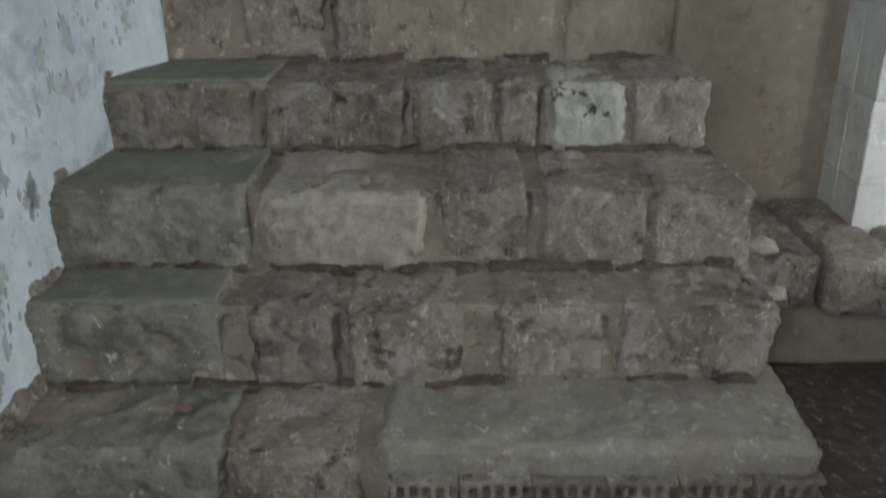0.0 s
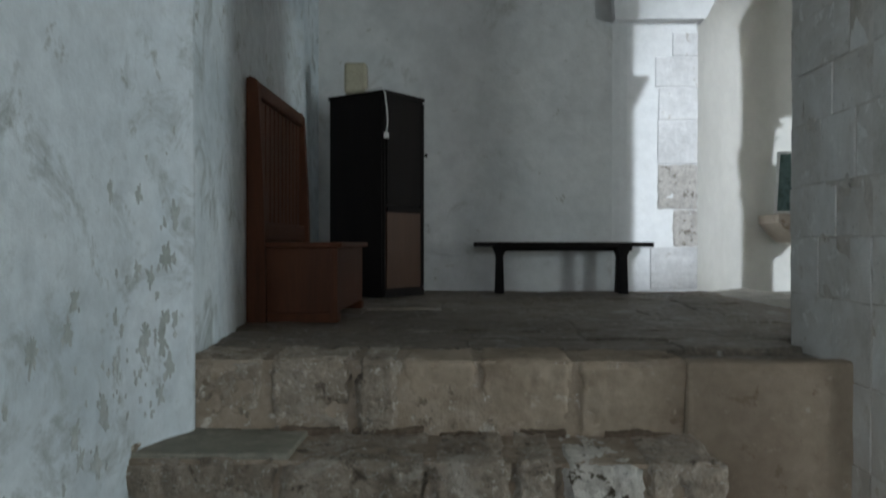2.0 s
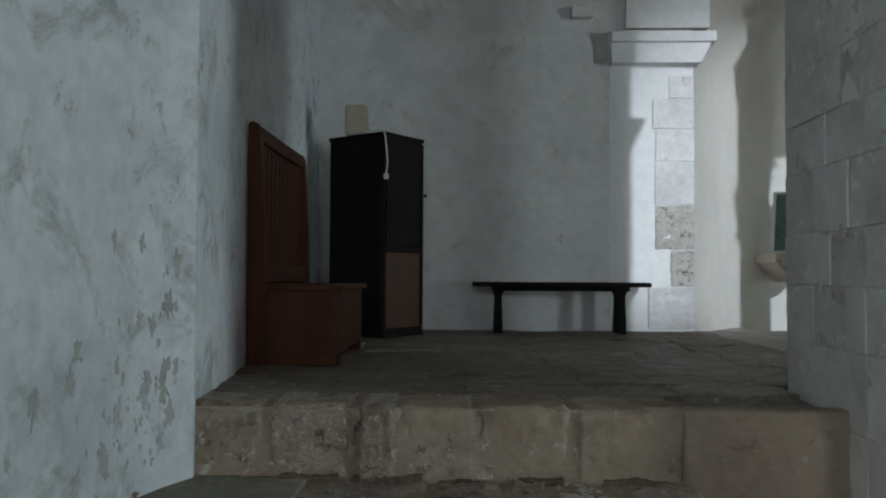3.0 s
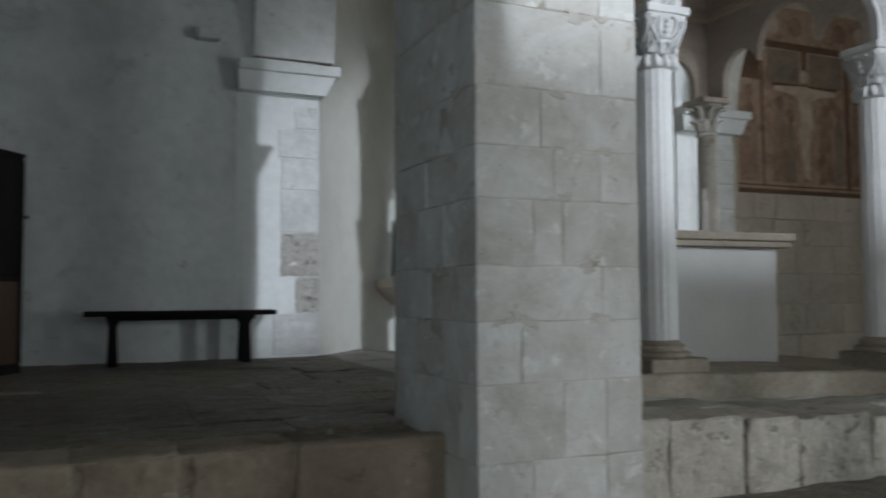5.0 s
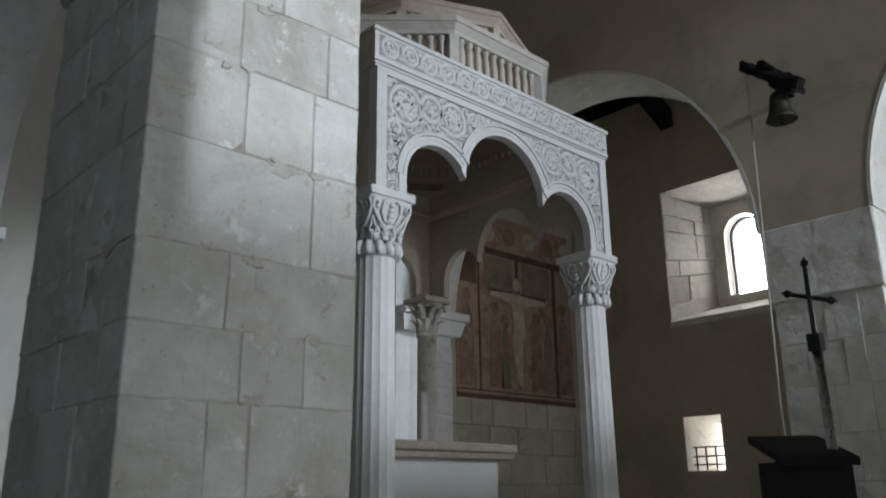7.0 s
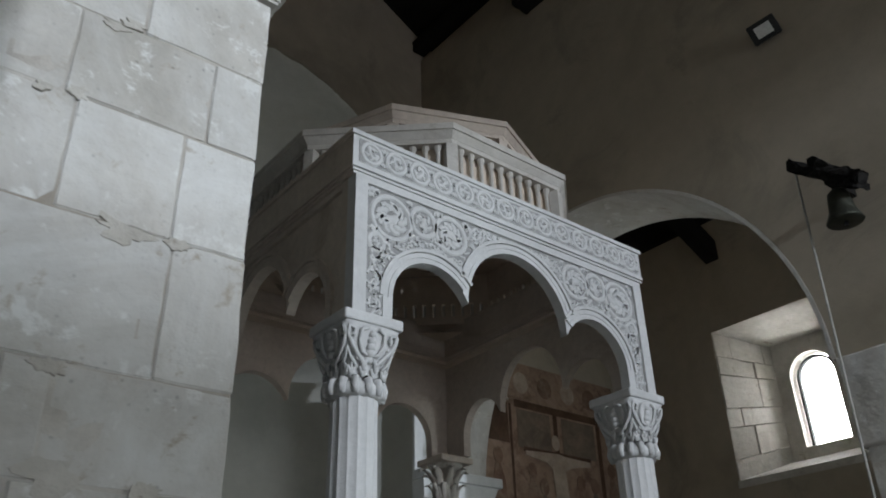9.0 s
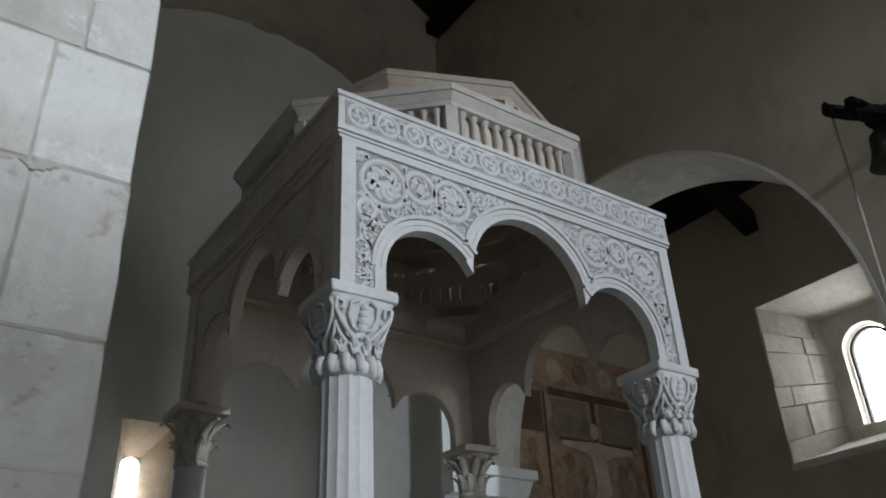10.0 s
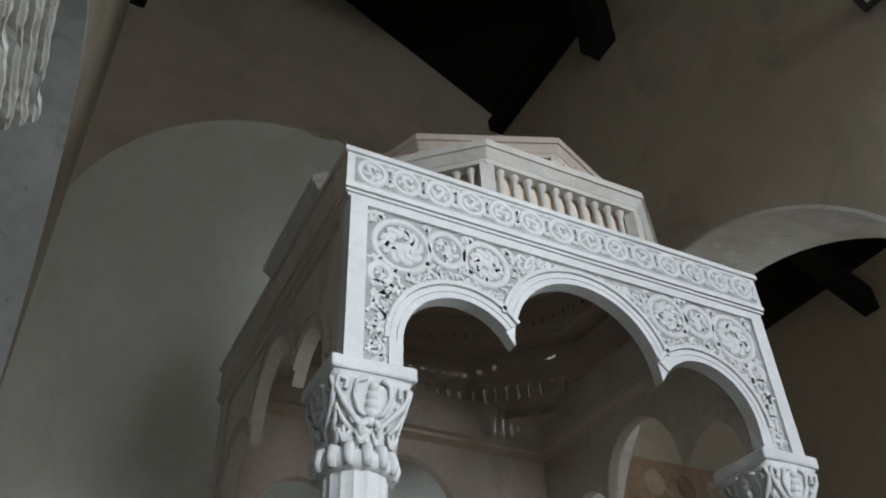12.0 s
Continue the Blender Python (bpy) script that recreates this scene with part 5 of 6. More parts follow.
for k in range(14):
    u, z, r = CX - HALF + 0.085 + 0.159 * k, 4.455, 0.060
    turn = 1 if k % 2 else -1
    tube(bm, [(u + r * math.cos(2 * math.pi * i / 22), fy - 0.004, z + r * math.sin(2 * math.pi * i / 22)) for i in range(23)], 0.014, 6)
    tube(bm, [(u + 0.042 * f * math.cos(turn * a + k), fy - 0.004, z + 0.042 * f * math.sin(turn * a + k)) for f, a in ((0.9, 0.0), (0.8, 0.9), (0.45, 1.6), (0.2, 2.6), (0.5, 3.8), (0.8, 4.4), (0.85, 5.2))], 0.016, 6, 0.3)
    for i in range(5):
        a = 2 * math.pi * i / 5 + k * 1.7
        tube(bm, [(u + f * math.cos(a + g * turn), fy - 0.004, z + f * math.sin(a + g * turn)) for f, g in ((0.018, 0.0), (0.034, 0.2), (0.044, 0.6))], 0.0105, 6, 0.3)
    for q in (-1, 1):
        for d in (-0.7, 0.0, 0.7):
            tube(bm, [(u + 0.079, fy - 0.004, z + 0.018 * q), (u + 0.079 + 0.012 * d, fy - 0.004, z + 0.036 * q), (u + 0.079 + 0.028 * d, fy - 0.004, z + (0.058 - 0.010 * abs(d)) * q)], 0.013, 6, 0.3)
tube(bm, [(CX - HALF + 0.01, fy, 4.385), (CX + HALF - 0.01, fy, 4.385)], 0.005, 4)
tube(bm, [(CX - HALF + 0.01, fy, 4.53), (CX + HALF - 0.01, fy, 4.53)], 0.005, 4)
for v in bm.verts:
    v.co.y = max(v.co.y, fy - 0.0125)
tagged(part("frieze", bm, M_STUCCO, corn, ""), "carved vine scroll in rings", kind="stuff")
OX8, OY8 = 4.49, 5.265
SX8 = 1.13          # the lower drum is wider across than it is deep


def octagon(bm, r_ap, z0, z1, r_ap1=None, thick=0.06, turn=0.0, wide=1.0):
    """A ring of eight sloping or upright faces."""
    r_ap1 = r_ap if r_ap1 is None else r_ap1
    k = 1 / math.cos(math.pi / 8)

    def ring(r, z):
        return [bm.verts.new((OX8 + wide * r * k * math.cos(math.pi / 8 + turn + i * math.pi / 4), OY8 + r * k * math.sin(math.pi / 8 + turn + i * math.pi / 4), z)) for i in range(8)]
    a, b, c, d = ring(r_ap, z0), ring(r_ap1, z1), ring(r_ap1 - thick, z1), ring(r_ap - thick, z0)
    for p, q in ((a, b), (b, c), (c, d), (d, a)):
        for i in range(8):
            bm.faces.new((p[i], p[(i + 1) % 8], q[(i + 1) % 8], q[i]))


# flat ceiling between the square frame and the eight-sided opening
k8 = 1 / math.cos(math.pi / 8)
bm = bmesh.new()
hx, hy = HALF - 0.03, (CY1 - CY0) / 2 - 0.03
for z, flip in ((CORZ - 0.10, False), (CORZ - 0.02, True)):
    for i in range(8):
        a, b = math.pi / 8 + i * math.pi / 4, math.pi / 8 + (i + 1) * math.pi / 4

        def edge(t):
            k = min(hx / max(1e-6, abs(math.cos(t))), hy / max(1e-6, abs(math.sin(t))))
            return (CX + k * math.cos(t), CYM + k * math.sin(t), z)
        o1, o2 = [(OX8 + SX8 * 0.90 * k8 * math.cos(t), OY8 + 0.90 * k8 * math.sin(t), z) for t in (a, b)]
        m_ = (a + b) / 2
        loop = [o1, edge(a)]
        if i % 2 == 0:
            loop.append((CX + hx * (1 if math.cos(m_) > 0 else -1), CYM + hy * (1 if math.sin(m_) > 0 else -1), z))
        loop += [edge(b), o2]
        bm.faces.new([bm.verts.new(v) for v in (reversed(loop) if flip else loop)])
part("canopy_ceiling", bm, M_LINING, cib)


def drum(r_ap, z0, z1, n, mat_, cor, label, turn=0.0, wide=1.0):
    """An eight-sided open drum with a row of little columns on each face."""
    bm = bmesh.new()
    octagon(bm, r_ap + 0.012, z0, z0 + 0.04, None, 0.06, turn, wide)
    base = part("drum", bm, mat_, cib, label)
    for name, a in (("architrave", (r_ap + 0.012, z1 - 0.105, z1 - 0.075, None, 0.06)), ("coving", (r_ap + 0.015, z1 - 0.075, z1 - 0.03, r_ap + cor - 0.01, 0.09)), ("cornice_slab", (r_ap + cor, z1 - 0.03, z1 + 0.012, None, 0.115))):
        bm = bmesh.new()
        octagon(bm, *a, turn, wide)
        part(name, bm, mat_, base)
    side = 2 * r_ap * math.tan(math.pi / 8)
    bm = bmesh.new()
    s0, s1 = z0 + 0.045, z0 + 0.045 + 0.42 * (z1 - z0 - 0.15)
    octagon(bm, r_ap - 0.055, z0 - 0.02, s0, None, 0.02, turn, wide)
    octagon(bm, r_ap - 0.055, s1, z1, None, 0.02, turn, wide)
    inner = 2 * (r_ap - 0.055) * math.tan(math.pi / 8)
    for i in range(8):
        m_ = Matrix.Translation((OX8, OY8, 0)) @ Matrix.Diagonal((wide, 1, 1, 1)) @ Matrix.Rotation(i * math.pi / 4 + turn, 4, "Z")
        edges = [-inner / 2] + [(-0.5 + (k + 0.5) / n) * (side - 0.09) for k in range(n)] + [inner / 2]
        for k in range(n + 1):
            lo = edges[k] + (0.013 if k else 0.0)
            hi = edges[k + 1] - (0.013 if k < n else 0.0)
            made = box(bmesh.new(), (r_ap - 0.075, lo, s0), (r_ap - 0.055, hi, s1))
            made.transform(m_)
            me_ = bpy.data.meshes.new("pier")
            made.to_mesh(me_)
            made.free()
            bm.from_mesh(me_)
            bpy.data.meshes.remove(me_)
    part("inner_wall", bm, M_LINING, base, "brown inner face with a row of slots")
    zb, zt = z0 + 0.04, z1 - 0.105
    one = bmesh.new()
    h = zt - zb
    lathe(one, [(0.020, 0), (0.020, 0.018), (0.013, 0.026), (0.0135, h - 0.045), (0.023, h - 0.02), (0.024, h)], 0, 0, 8)
    me = finish(one, "colonnette")
    post = bmesh.new()
    box(post, (-0.035, -0.03, 0), (0.035, 0.03, h))
    pme = finish(post, "corner_post")
    for i in range(8):
        a = i * math.pi / 4 + turn
        c = Vector((OX8 + wide * (r_ap - 0.025) * math.cos(a), OY8 + (r_ap - 0.025) * math.sin(a), zb))
        t = Vector((-wide * math.sin(a), math.cos(a), 0))
        for k in range(n):
            u = (-0.5 + (k + 0.5) / n) * (side - 0.09)
            ob = part("colonnette", me, mat_, base)
            ob.matrix_basis = Matrix.Translation(c + t * u)
        b = a + math.pi / 8
        ob = part("corner_post", pme, mat_, base)
        ob.matrix_basis = Matrix.Translation((OX8 + wide * (r_ap - 0.02) * k8 * math.cos(b), OY8 + (r_ap - 0.02) * k8 * math.sin(b), zb)) @ Matrix.Rotation(b + math.pi / 2, 4, "Z")
    return base


drum(0.975, CORZ - 0.01, 4.96, 10, M_STUCCO_DUST, 0.055, "eight-sided open drum with a row of colonnettes", 0.0, SX8)
drum(0.875, 4.977, 5.20, 8, M_STUCCO_OLD_SHADE, 0.05, "upper eight-sided drum set at an angle, with colonnettes", math.pi / 8)
bm = bmesh.new()
octagon(bm, 0.975, 4.9735, 4.9755, None, 0.20, 0.0, SX8)
part("drum_ledge", bm, M_LINING, cib)
bm = bmesh.new()
octagon(bm, 0.86, 5.21, 5.54, 0.2, 0.04, math.pi / 8)
octagon(bm, 0.2, 5.54, 5.58, 0.02, 0.01, math.pi / 8)
part("roof", bm, M_LINING, cib, "eight-sided stucco roof")

# ---- the altar ----
alt = thing("altar", (4.5, 5.3, 1.22), "plain grey plastered altar block with a projecting slab", "altar")
part("body", block(bmesh.new(), (3.86, 4.94, 1.19), (5.03, 5.62, 2.08), 0.012, 0.003, 4, 9, 3), M_ALTAR, alt)
part("slab", block(bmesh.new(), (3.78, 4.86, 2.08), (5.12, 5.70, 2.125), 0.01, 0.003, 4, 11, 3), M_PLAT, alt, "buff stone altar slab")
part("upper_slab", block(bmesh.new(), (3.76, 4.84, 2.128), (5.14, 5.72, 2.19), 0.012, 0.003, 4, 12, 3), M_PLAT, alt, "buff stone altar slab")
whole("box_speaker", block(bmesh.new(), (5.04, 5.2, 1.78), (5.10, 5.46, 2.06), 0.008, 0.0, 1), M_GREY, "flat black box fixed to the side of the altar", "speaker")

# ---- fresco and masonry in the far aisle ----
FX0, FX1, FZ0, FZ1 = 6.86, 8.92, 2.88, 5.10
fy = EY - 0.004
fres = thing("wall_painting", ((FX0 + FX1) / 2, EY, FZ0), "faded brown wall painting with a cross and plain standing figures", "fresco")
part("ground_coat", boxed((FX0, fy - 0.006, FZ0), (FX1, fy, FZ1)), M_FRESCO, fres)


def flat(name, pts, mat_, lift=0.010, label=""):
    bm = bmesh.new()
    prism(bm, pts, "y", fy - lift, fy - lift + 0.003)
    return part(name, bm, mat_, fres, label)


def rect(u0, z0, u1, z1):
    return [(u0, z0), (u1, z0), (u1, z1), (u0, z1)]


flat("band", rect(FX0, FZ0, FX1, FZ0 + 0.05), M_FRESCO_D)
flat("band", rect(FX0, FZ0 + 0.085, FX1, FZ0 + 0.10), M_FRESCO_D)
flat("band", rect(7.30, 4.60, FX1, 4.68), M_FRESCO_D)
flat("band", rect(7.22, FZ0 + 0.1, 7.25, 4.62), M_FRESCO_D)
flat("panel", rect(7.33, 4.18, 7.82, 4.58), M_FRESCO_G)
flat("panel", rect(8.0, 4.18, 8.52, 4.58), M_FRESCO_G)
flat("panel", rect(6.90, 4.2, 7.2, 4.62), M_FRESCO_D)
flat("band", rect(8.56, FZ0 + 0.1, 8.62, 4.60), M_FRESCO_D)
for k in range(5):
    c = 7.42 + 0.36 * k
    flat("band_figure", [(c + 0.11 * math.cos(2 * math.pi * i / 16), 4.88 + 0.12 * math.sin(2 * math.pi * i / 16)) for i in range(16)], M_FRESCO_R if k % 2 else M_FRESCO_P)
flat("cross", rect(7.87, 3.05, 7.93, 4.60), M_FRESCO_D, 0.011)
flat("cross", rect(7.40, 4.14, 8.42, 4.19), M_FRESCO_D, 0.011)
flat("figure", [(7.42, 4.10), (7.72, 4.06), (7.80, 4.0), (7.82, 3.7), (7.78, 3.62), (7.84, 3.2), (7.88, 3.06), (7.94, 3.06), (7.97, 3.6), (8.02, 3.68), (8.0, 4.0), (8.1, 4.05), (8.4, 4.10), (8.4, 4.15), (8.0, 4.16), (7.9, 4.18), (7.8, 4.17), (7.42, 4.15)], M_FRESCO_P, 0.015)
flat("figure_head", [(7.88 + 0.06 * math.cos(2 * math.pi * i / 16), 4.29 + 0.085 * math.sin(2 * math.pi * i / 16)) for i in range(16)], M_FRESCO_P, 0.015)
for c, w, h, mt in ((7.03, 0.13, 0.95, M_FRESCO_R), (7.5, 0.12, 0.85, M_FRESCO_R), (7.66, 0.08, 0.7, M_FRESCO_G), (8.22, 0.12, 0.8, M_FRESCO_R), (8.44, 0.10, 0.8, M_FRESCO_G), (8.75, 0.12, 1.0, M_FRESCO_R)):
    flat("figure", [(c - w, 3.02), (c + w, 3.02), (c + w * 0.8, 3.02 + h * 0.6), (c + w * 0.6, 3.02 + h * 0.85), (c + w * 0.2, 3.02 + h), (c - w * 0.3, 3.02 + h), (c - w * 0.7, 3.02 + h * 0.8), (c - w * 0.85, 3.02 + h * 0.5)], mt, 0.012)
    flat("figure_head", [(c + 0.065 * math.cos(2 * math.pi * i / 14), 3.10 + h + 0.085 * math.sin(2 * math.pi * i / 14)) for i in range(14)], M_FRESCO_R, 0.014)
mas = thing("masonry_facing", (7.9, EY, 0.95), "limed stone courses below the painting", "wall")
mas["kind"] = "structure"
zz = [0.95, 1.25, 1.6, 1.95, 2.28, 2.58, 2.87]
for k, (a, b) in enumerate(zip(zz, zz[1:])):
    x = AX + 0.62
    rnd = random.Random(k + 50)
    while x < OX - 0.02:
        e = min(x + rnd.uniform(0.28, 0.62), OX)
        part("stone", block(bmesh.new(), (x + 0.003, EY - 0.016 - rnd.uniform(0, 0.006), a + 0.003), (e - 0.003, EY + 0.02, b - 0.003), 0.008, 0.003, 2, k * 9 + int(x * 10), 6), M_LOWWALL, mas)
        x = e

# ---- furniture of the aisle ----
pew = thing("pew", (-0.85, 4.8, 1.2), "tall red-brown wooden settle with a slatted back and box seat", "pew")
px0, y0, y1, zf = -1.085, 4.30, 5.50, 1.2
for yy in (y0, y1 - 0.055):
    zt = 2.46
    prof = [(px0, zf), (px0 + 0.10, zf), (px0 + 0.095, zf + 0.42), (px0 + 0.085, zf + 0.75), (px0 + 0.06, zt - 0.04), (px0 + 0.045, zt - 0.01), (px0 + 0.02, zt), (px0, zt - 0.01)]
    bm = bmesh.new()
    prism(bm, prof, "y", yy, yy + 0.055)
    part("end_post", bm, M_PEW, pew)
part("top_rail", block(bmesh.new(), (px0 + 0.005, y0 + 0.055, 2.36), (px0 + 0.06, y1 - 0.055, 2.44), 0.012, 0, 1), M_PEW, pew)
part("lower_rail", block(bmesh.new(), (px0 + 0.005, y0 + 0.055, 1.62), (px0 + 0.07, y1 - 0.055, 1.72), 0.01, 0, 1), M_PEW, pew)
n = 11
for k in range(n):
    yy = y0 + 0.06 + (y1 - y0 - 0.12) * k / n
    part("slat", block(bmesh.new(), (px0 + 0.012, yy + 0.008, 1.70), (px0 + 0.036, yy + (y1 - y0 - 0.12) / n - 0.008, 2.37), 0.004, 0, 1), M_PEW, pew)
part("back_board", boxed((px0 + 0.002, y0 + 0.05, 1.3), (px0 + 0.012, y1 - 0.05, 2.38)), M_PANEL, pew)
part("seat_box", block(bmesh.new(), (px0 + 0.06, y0 + 0.03, zf + 0.05), (-0.63, y1 - 0.14, 1.585), 0.006, 0, 1), M_PEW, pew)
part("seat", block(bmesh.new(), (px0 + 0.05, y0 + 0.01, 1.585), (-0.60, y1 - 0.10, 1.615), 0.01, 0.0, 1), M_PEW, pew, "worn seat board")
for yy in (y0 + 0.03, y1 - 0.24):
    part("foot", block(bmesh.new(), (px0 + 0.06, yy, zf), (-0.62, yy + 0.1, zf + 0.05), 0.006, 0, 1), M_PEW, pew)
part("side_stile", block(bmesh.new(), (-0.655, y0 + 0.018, zf + 0.02), (-0.622, y0 + 0.034, 1.585), 0.003, 0, 1), M_PEW, pew)

board = bmesh.new()
block(board, (-1.16, 5.55, 1.2), (-1.125, 6.05, 2.36), 0.01, 0.002, 2)
whole("leaning_board", board, M_DARKWOOD, "dark upright board standing against the whitewashed wall", "board")

cab = thing("cabinet", (-0.68, 6.55, 1.2), "tall near-black wooden cabinet with a brown lower panel", "cabinet")
A, B, C_ = Vector((-1.046, 6.58, 0)), Vector((-0.585, 6.25, 0)), Vector((-0.318, 6.65, 0))
D_ = A + C_ - B


def slanted(name, f, g, z0, z1, out, mat_, label=""):
    """A board along the cabinet's face from A to B (f, g in 0..1) or B to C, standing out a little."""
    bm = bmesh.new()
    n_ = (Vector((-(g - f).y, (g - f).x, 0))).normalized()
    if n_.dot((f + g) / 2 - (A + C_) / 2) < 0:
        n_ = -n_
    q = [f, g, g + n_ * out, f + n_ * out]
    prism(bm, [(v.x, v.y) for v in q], "z", z0, z1)
    return part(name, bm, mat_, cab, label)


bm = bmesh.new()
prism(bm, [(v.x, v.y) for v in (A, B, C_, D_)], "z", 1.2, 2.725)
part("body", bm, M_DARKWOOD, cab)
bm = bmesh.new()
c = (A + C_) / 2
prism(bm, [((c + (v - c) * 1.035).x, (c + (v - c) * 1.035).y) for v in (A, B, C_, D_)], "z", 2.725, 2.75)
part("top", bm, M_DARKWOOD, cab)


def on(f, g, t):
    return f + (g - f) * t


slanted("plinth", on(A, B, 0), on(A, B, 1), 1.2, 1.26, 0.012, M_DARKWOOD)
slanted("plinth", on(B, C_, 0), on(B, C_, 1), 1.2, 1.26, 0.012, M_DARKWOOD)
slanted("upper_door", on(B, C_, 0.04), on(B, C_, 0.96), 1.90, 2.70, 0.014, M_DARKWOOD)
d1 = slanted("lower_door", on(B, C_, 0.04), on(B, C_, 0.96), 1.27, 1.88, 0.014, M_PANEL, "brown panelled lower door")
slanted("rail", on(B, C_, 0.04), on(B, C_, 0.96), 1.84, 1.88, 0.022, M_DARKWOOD)
slanted("stile", on(B, C_, 0.90), on(B, C_, 0.97), 1.27, 2.70, 0.022, M_DARKWOOD)
slanted("door", on(A, B, 0.03), on(A, B, 0.97), 1.28, 2.70, 0.012, M_DARKWOOD)
kb = on(B, C_, 0.985)
bm = bmesh.new()
blob(bm, (kb.x + 0.03, kb.y - 0.02, 2.30), (0.016, 0.016, 0.016))
part("knob", bm, M_IRON, cab)

can = thing("loudspeaker_box", (-0.82, 6.45, 2.75), "cream plastic box with a hanging cable on top of the cabinet", "box")
part("case", block(bmesh.new(), (-0.905, 6.38, 2.75), (-0.735, 6.52, 2.985), 0.02, 0.0, 2), M_CREAM, can)
bm = bmesh.new()
tube(bm, [(-0.74, 6.37, 2.77), (-0.66, 6.33, 2.775), (-0.60, 6.27, 2.77), (-0.575, 6.225, 2.72), (-0.56, 6.21, 2.60), (-0.555, 6.215, 2.50), (-0.565, 6.215, 2.43)], 0.006, 6)
part("cable", bm, M_WHITEP, can, "thin white cable")
part("plug", block(bmesh.new(), (-0.583, 6.20, 2.385), (-0.547, 6.23, 2.43), 0.006, 0, 1), M_WHITEP, can, "white plug")

ben = thing("bench", (0.8, 6.95, 1.2), "black wooden bench on trestle legs against the wall", "bench")
part("seat", block(bmesh.new(), (0.085, 6.80, 1.58), (1.535, 7.08, 1.618), 0.012, 0.002, 3), M_DARKWOOD, ben)
part("apron", block(bmesh.new(), (0.25, 6.90, 1.545), (1.38, 6.98, 1.58), 0.006, 0, 1), M_DARKWOOD, ben)
for xx in (0.27, 1.27):
    for yy in (6.83, 7.01):
        bm = bmesh.new()
        prism(bm, [(xx - 0.01, 1.2), (xx + 0.065, 1.2), (xx + 0.055, 1.50), (xx + 0.085, 1.58), (xx - 0.03, 1.58), (xx, 1.50)], "y", yy, yy + 0.045)
        part("leg", bm, M_DARKWOOD, ben)

lamp = thing("emergency_light", (1.03, EY, 3.92), "small grey rectangular light fitting on the whitewashed wall", "lamp")
part("housing", block(bmesh.new(), (0.93, EY - 0.14, 3.90), (1.10, EY - 0.02, 3.99), 0.01, 0, 1), M_WHITEP, lamp)
part("lens", block(bmesh.new(), (1.10, EY - 0.13, 3.91), (1.115, EY - 0.03, 3.98), 0.003, 0, 1), M_WHITEP, lamp)

# corbel and picture in the apse
bm = bmesh.new()
prism(bm, [(3.08, 1.90), (3.54, 1.90), (3.54, 1.80), (3.42, 1.68), (3.30, 1.62), (3.16, 1.74), (3.08, 1.82)], "y", 8.30, 8.95)
whole("corbel", bm, M_LOWWALL, "rough pale stone bracket on the apse wall", "bracket")
pic = thing("framed_picture", (3.3, 8.45, 1.9), "green picture in a thin pale frame leaning on the stone bracket", "picture")
m_ = Matrix.Translation((3.30, 8.42, 1.905)) @ Matrix.Rotation(radians(-8), 4, "X") @ Matrix.Rotation(radians(6), 4, "Y") @ Matrix.Rotation(radians(-30), 4, "Z")
bm = boxed((-0.2, 0, 0), (0.2, 0.02, 0.62))
bm.transform(m_)
part("canvas", bm, M_PICT, pic)
bm = bmesh.new()
for a, b in (((-0.22, -0.012, -0.0), (-0.19, 0.03, 0.64)), ((0.19, -0.012, 0.0), (0.22, 0.03, 0.64)), ((-0.19, -0.012, 0.0), (0.19, 0.03, 0.025)), ((-0.19, -0.012, 0.615), (0.19, 0.03, 0.64))):
    box(bm, a, b)
bm.transform(m_)
part("frame", bm, M_WHITEP, pic, "thin pale frame")

# ---- things of the nave ----
lec = thing("lectern", (3.78, 2.15, 0.4), "black wooden lectern with a sloping top", "lectern")
m_ = Matrix.Translation((3.84, 2.19, 0.40)) @ Matrix.Rotation(radians(45), 4, "Z")
bm = boxed((-0.13, -0.13, 0.05), (0.13, 0.13, 1.55))
bm.transform(m_)
part("body", bm, M_DARKWOOD, lec)
bm = boxed((-0.22, -0.2, 0.0), (0.22, 0.2, 0.05))
bm.transform(m_)
part("foot", bm, M_DARKWOOD, lec)
bm = bmesh.new()
prism(bm, [(-0.20, 1.53), (0.16, 1.63), (0.16, 1.66), (-0.20, 1.56)], "x", -0.15, 0.13)
bm.transform(m_ @ Matrix.Rotation(radians(-90), 4, "Z"))
part("desk", bm, M_DARKWOOD, lec, "sloping black reading desk")

cr = thing("processional_cross", (3.98, 2.05, 0.4), "black metal cross with trefoil ends on a steel pole", "cross")
cxp, cyp = 3.79, 2.04
foot = Vector((4.10, 2.15, 0.41))
neck = Vector((3.80, 2.06, 2.40))
part("pole", tube(bmesh.new(), [foot, neck], 0.020, 12), M_STEEL, cr, "shiny steel pole", smooth=True)
part("foot_plate", lathe(bmesh.new(), [(0.13, 0.40), (0.13, 0.415), (0.03, 0.44)], foot.x, foot.y, 20), M_IRON, cr)
bm = bmesh.new()
d = (neck - foot).normalized()
tube(bm, [neck - d * 0.04, neck + d * 0.03], 0.034, 8)
part("collar", bm, M_IRON, cr)
bm = bmesh.new()
sd = Vector((0.72, -0.66, -0.16)).normalized()
tip = neck + Vector((-0.05, -0.02, 0.30))
mid = neck + (tip - neck) * 0.56
tube(bm, [neck, tip], 0.010, 6)
tube(bm, [mid - sd * 0.085, mid + sd * 0.085], 0.010, 6)
for e, v in ((tip, (tip - neck).normalized()), (mid - sd * 0.085, -sd), (mid + sd * 0.085, sd)):
    blob(bm, e, (0.018, 0.018, 0.018))
    tube(bm, [e, e + v * 0.025], 0.012, 6, 0.8)
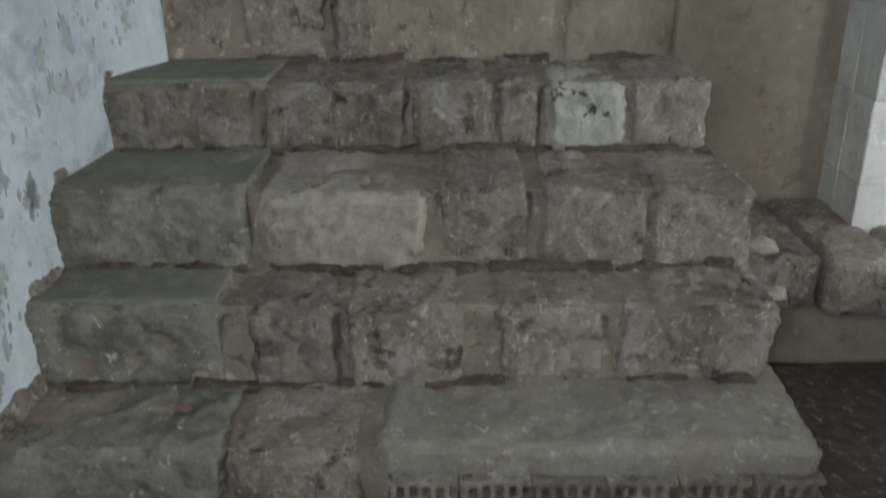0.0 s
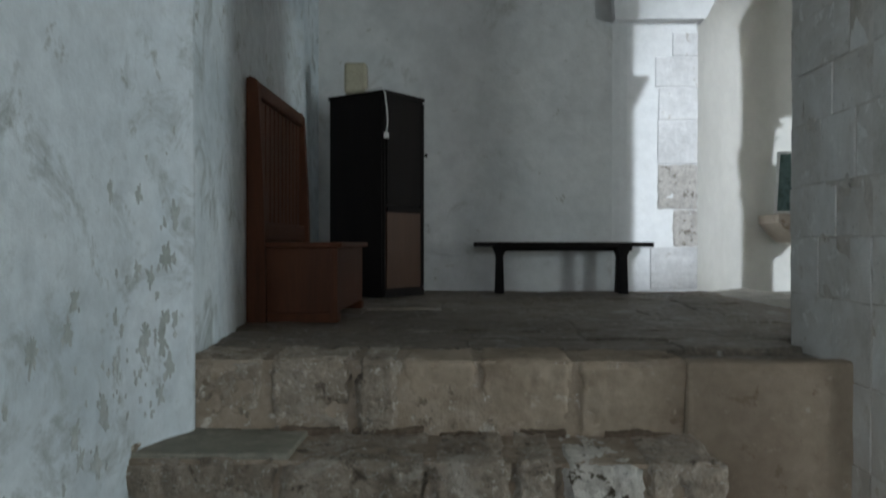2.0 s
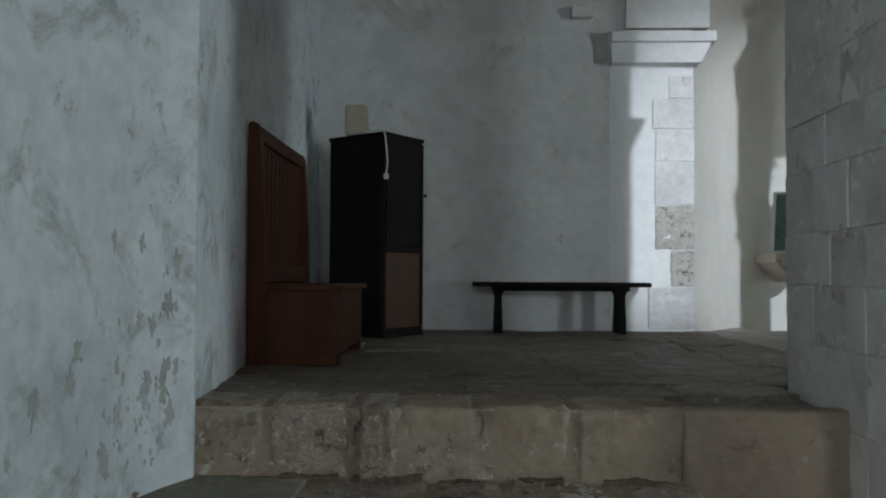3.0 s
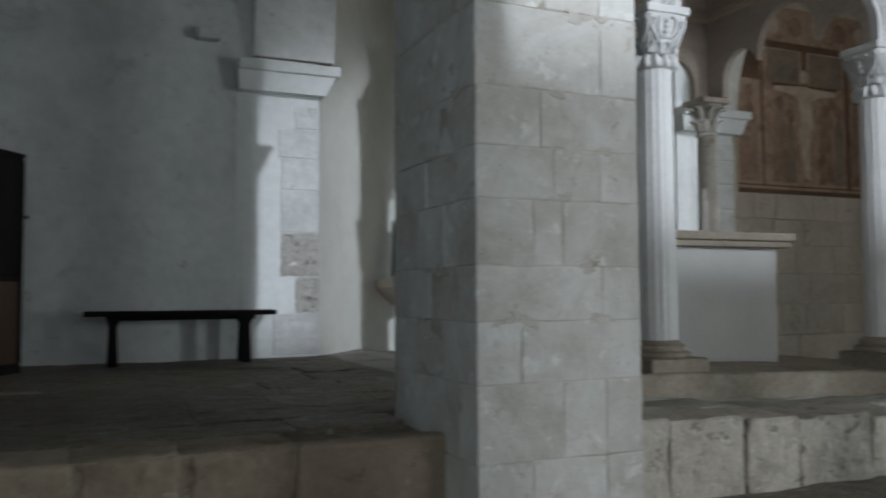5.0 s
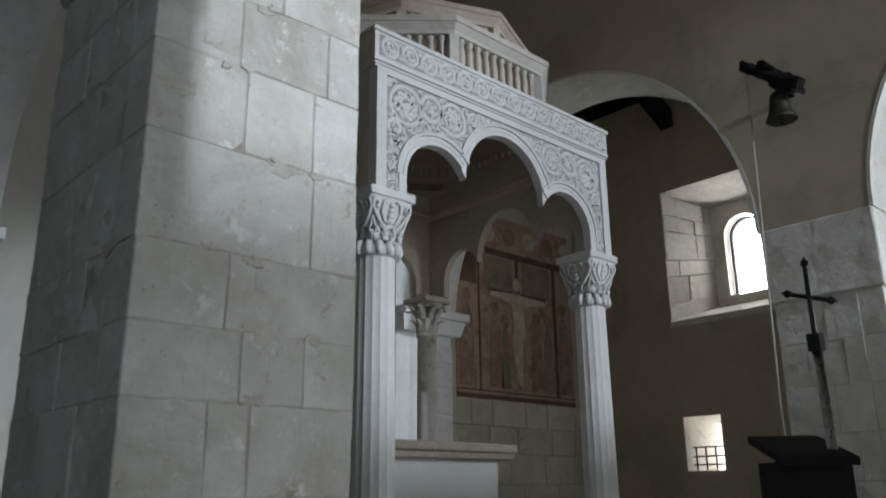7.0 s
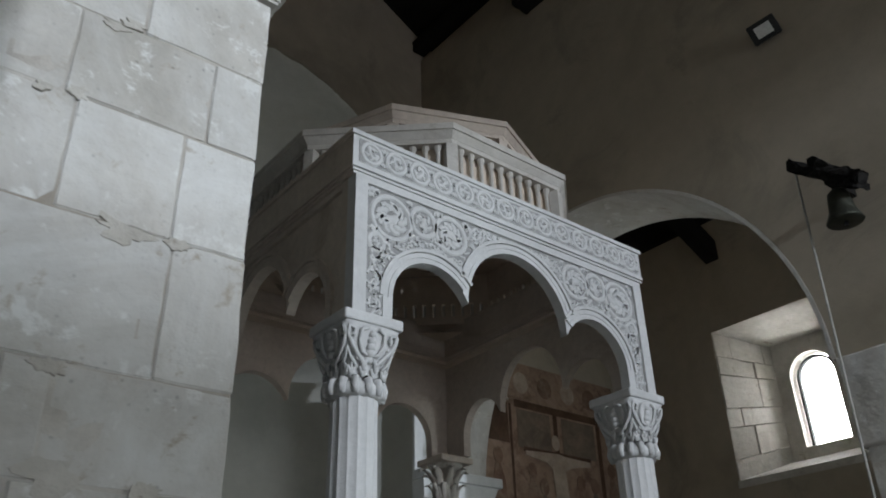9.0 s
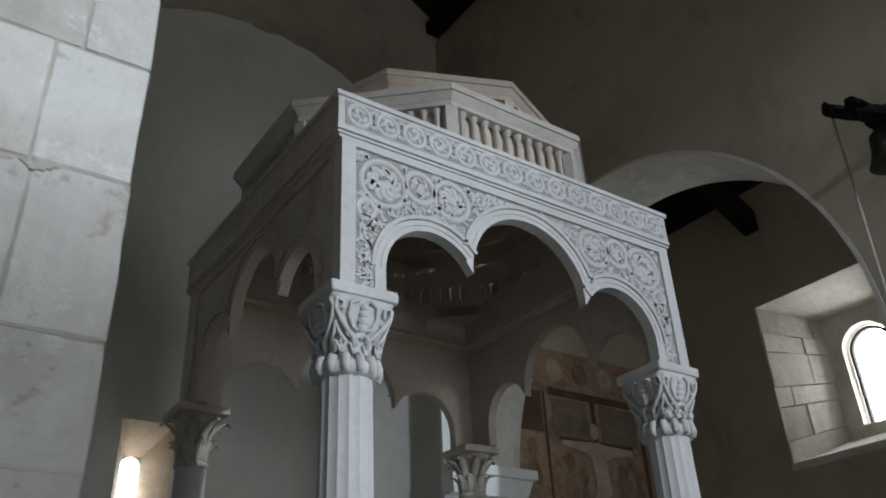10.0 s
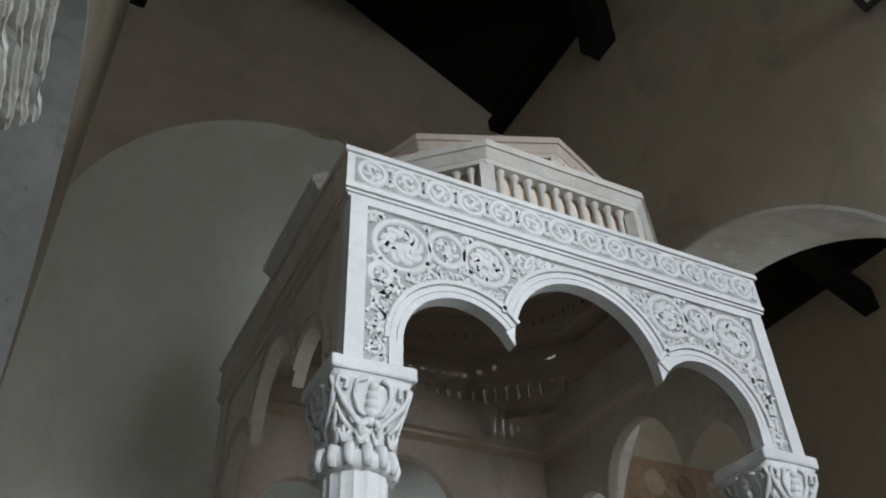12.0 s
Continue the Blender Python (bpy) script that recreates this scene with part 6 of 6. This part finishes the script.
part("cross", bm, M_IRON, cr)

bell = thing("bell", (5.95, 3.05, 4.4), "small dull bronze bell under a rough wooden bracket with a rope", "bell")
bx, by = 5.86, 2.93
BZ = -0.07
part("bell_body", lathe(bmesh.new(), [(r, z + BZ) for r, z in ((0.100, 4.37), (0.106, 4.375), (0.094, 4.40), (0.074, 4.45), (0.066, 4.51), (0.060, 4.56), (0.038, 4.585), (0.015, 4.60))], bx, by, 28), M_BRONZE, bell, smooth=True)
part("clapper", tube(bmesh.new(), [(bx, by, 4.5 + BZ), (bx, by, 4.345 + BZ)], 0.014, 6), M_IRON, bell)
bm = bmesh.new()
ends = (Vector((bx + 0.03, 3.16, 4.82)), Vector((bx - 0.02, 2.76, 4.45)))
axis = (ends[1] - ends[0]).normalized()
m_ = Matrix.Translation((ends[0] + ends[1]) / 2) @ axis.to_track_quat("X", "Z").to_matrix().to_4x4()
half = (ends[1] - ends[0]).length / 2
block(bm, (-half, -0.06, -0.03), (half * 0.95, 0.06, 0.03), 0.012, 0.03, 8, 3, 7, cell=0.025, chip=0.02)
block(bm, (-half * 0.6, -0.055, -0.01), (half * 0.9, 0.045, 0.075), 0.012, 0.04, 8, 5, 7, cell=0.025, chip=0.025)
bm.transform(m_)
box(bm, (bx - 0.02, by + 0.0, 4.58), (AX + 0.02, by + 0.05, 4.63))
part("bracket", bm, M_TIMBER, bell, "rough weathered wooden bracket")
part("rope", tube(bmesh.new(), [(bx + 0.03, by + 0.22, 4.78), (bx + 0.03, by + 0.25, 3.6), (bx + 0.03, by + 0.28, 2.4), (bx + 0.03, by + 0.28, 1.2)], 0.007, 6), M_CORD, bell, "thin pale bell rope")

fl = thing("floodlight", (AX, 3.2, 6.1), "small black floodlight with a pale glass face on the wall", "floodlight")
m_ = Matrix.Translation((AX - 0.10, 3.16, 6.06)) @ Matrix.Rotation(radians(-40), 4, "Y") @ Matrix.Rotation(radians(15), 4, "Z")
bm = block(bmesh.new(), (-0.05, -0.10, -0.075), (0.05, 0.10, 0.075), 0.01, 0, 1)
bm.transform(m_)
part("housing", bm, M_GREY, fl)
bm = boxed((-0.056, -0.058, -0.042), (-0.049, 0.058, 0.042))
bm.transform(m_)
part("glass_face", bm, M_WHITEP, fl, "pale glass face")
part("arm", boxed((AX - 0.06, 3.14, 6.05), (AX, 3.18, 6.08)), M_GREY, fl)
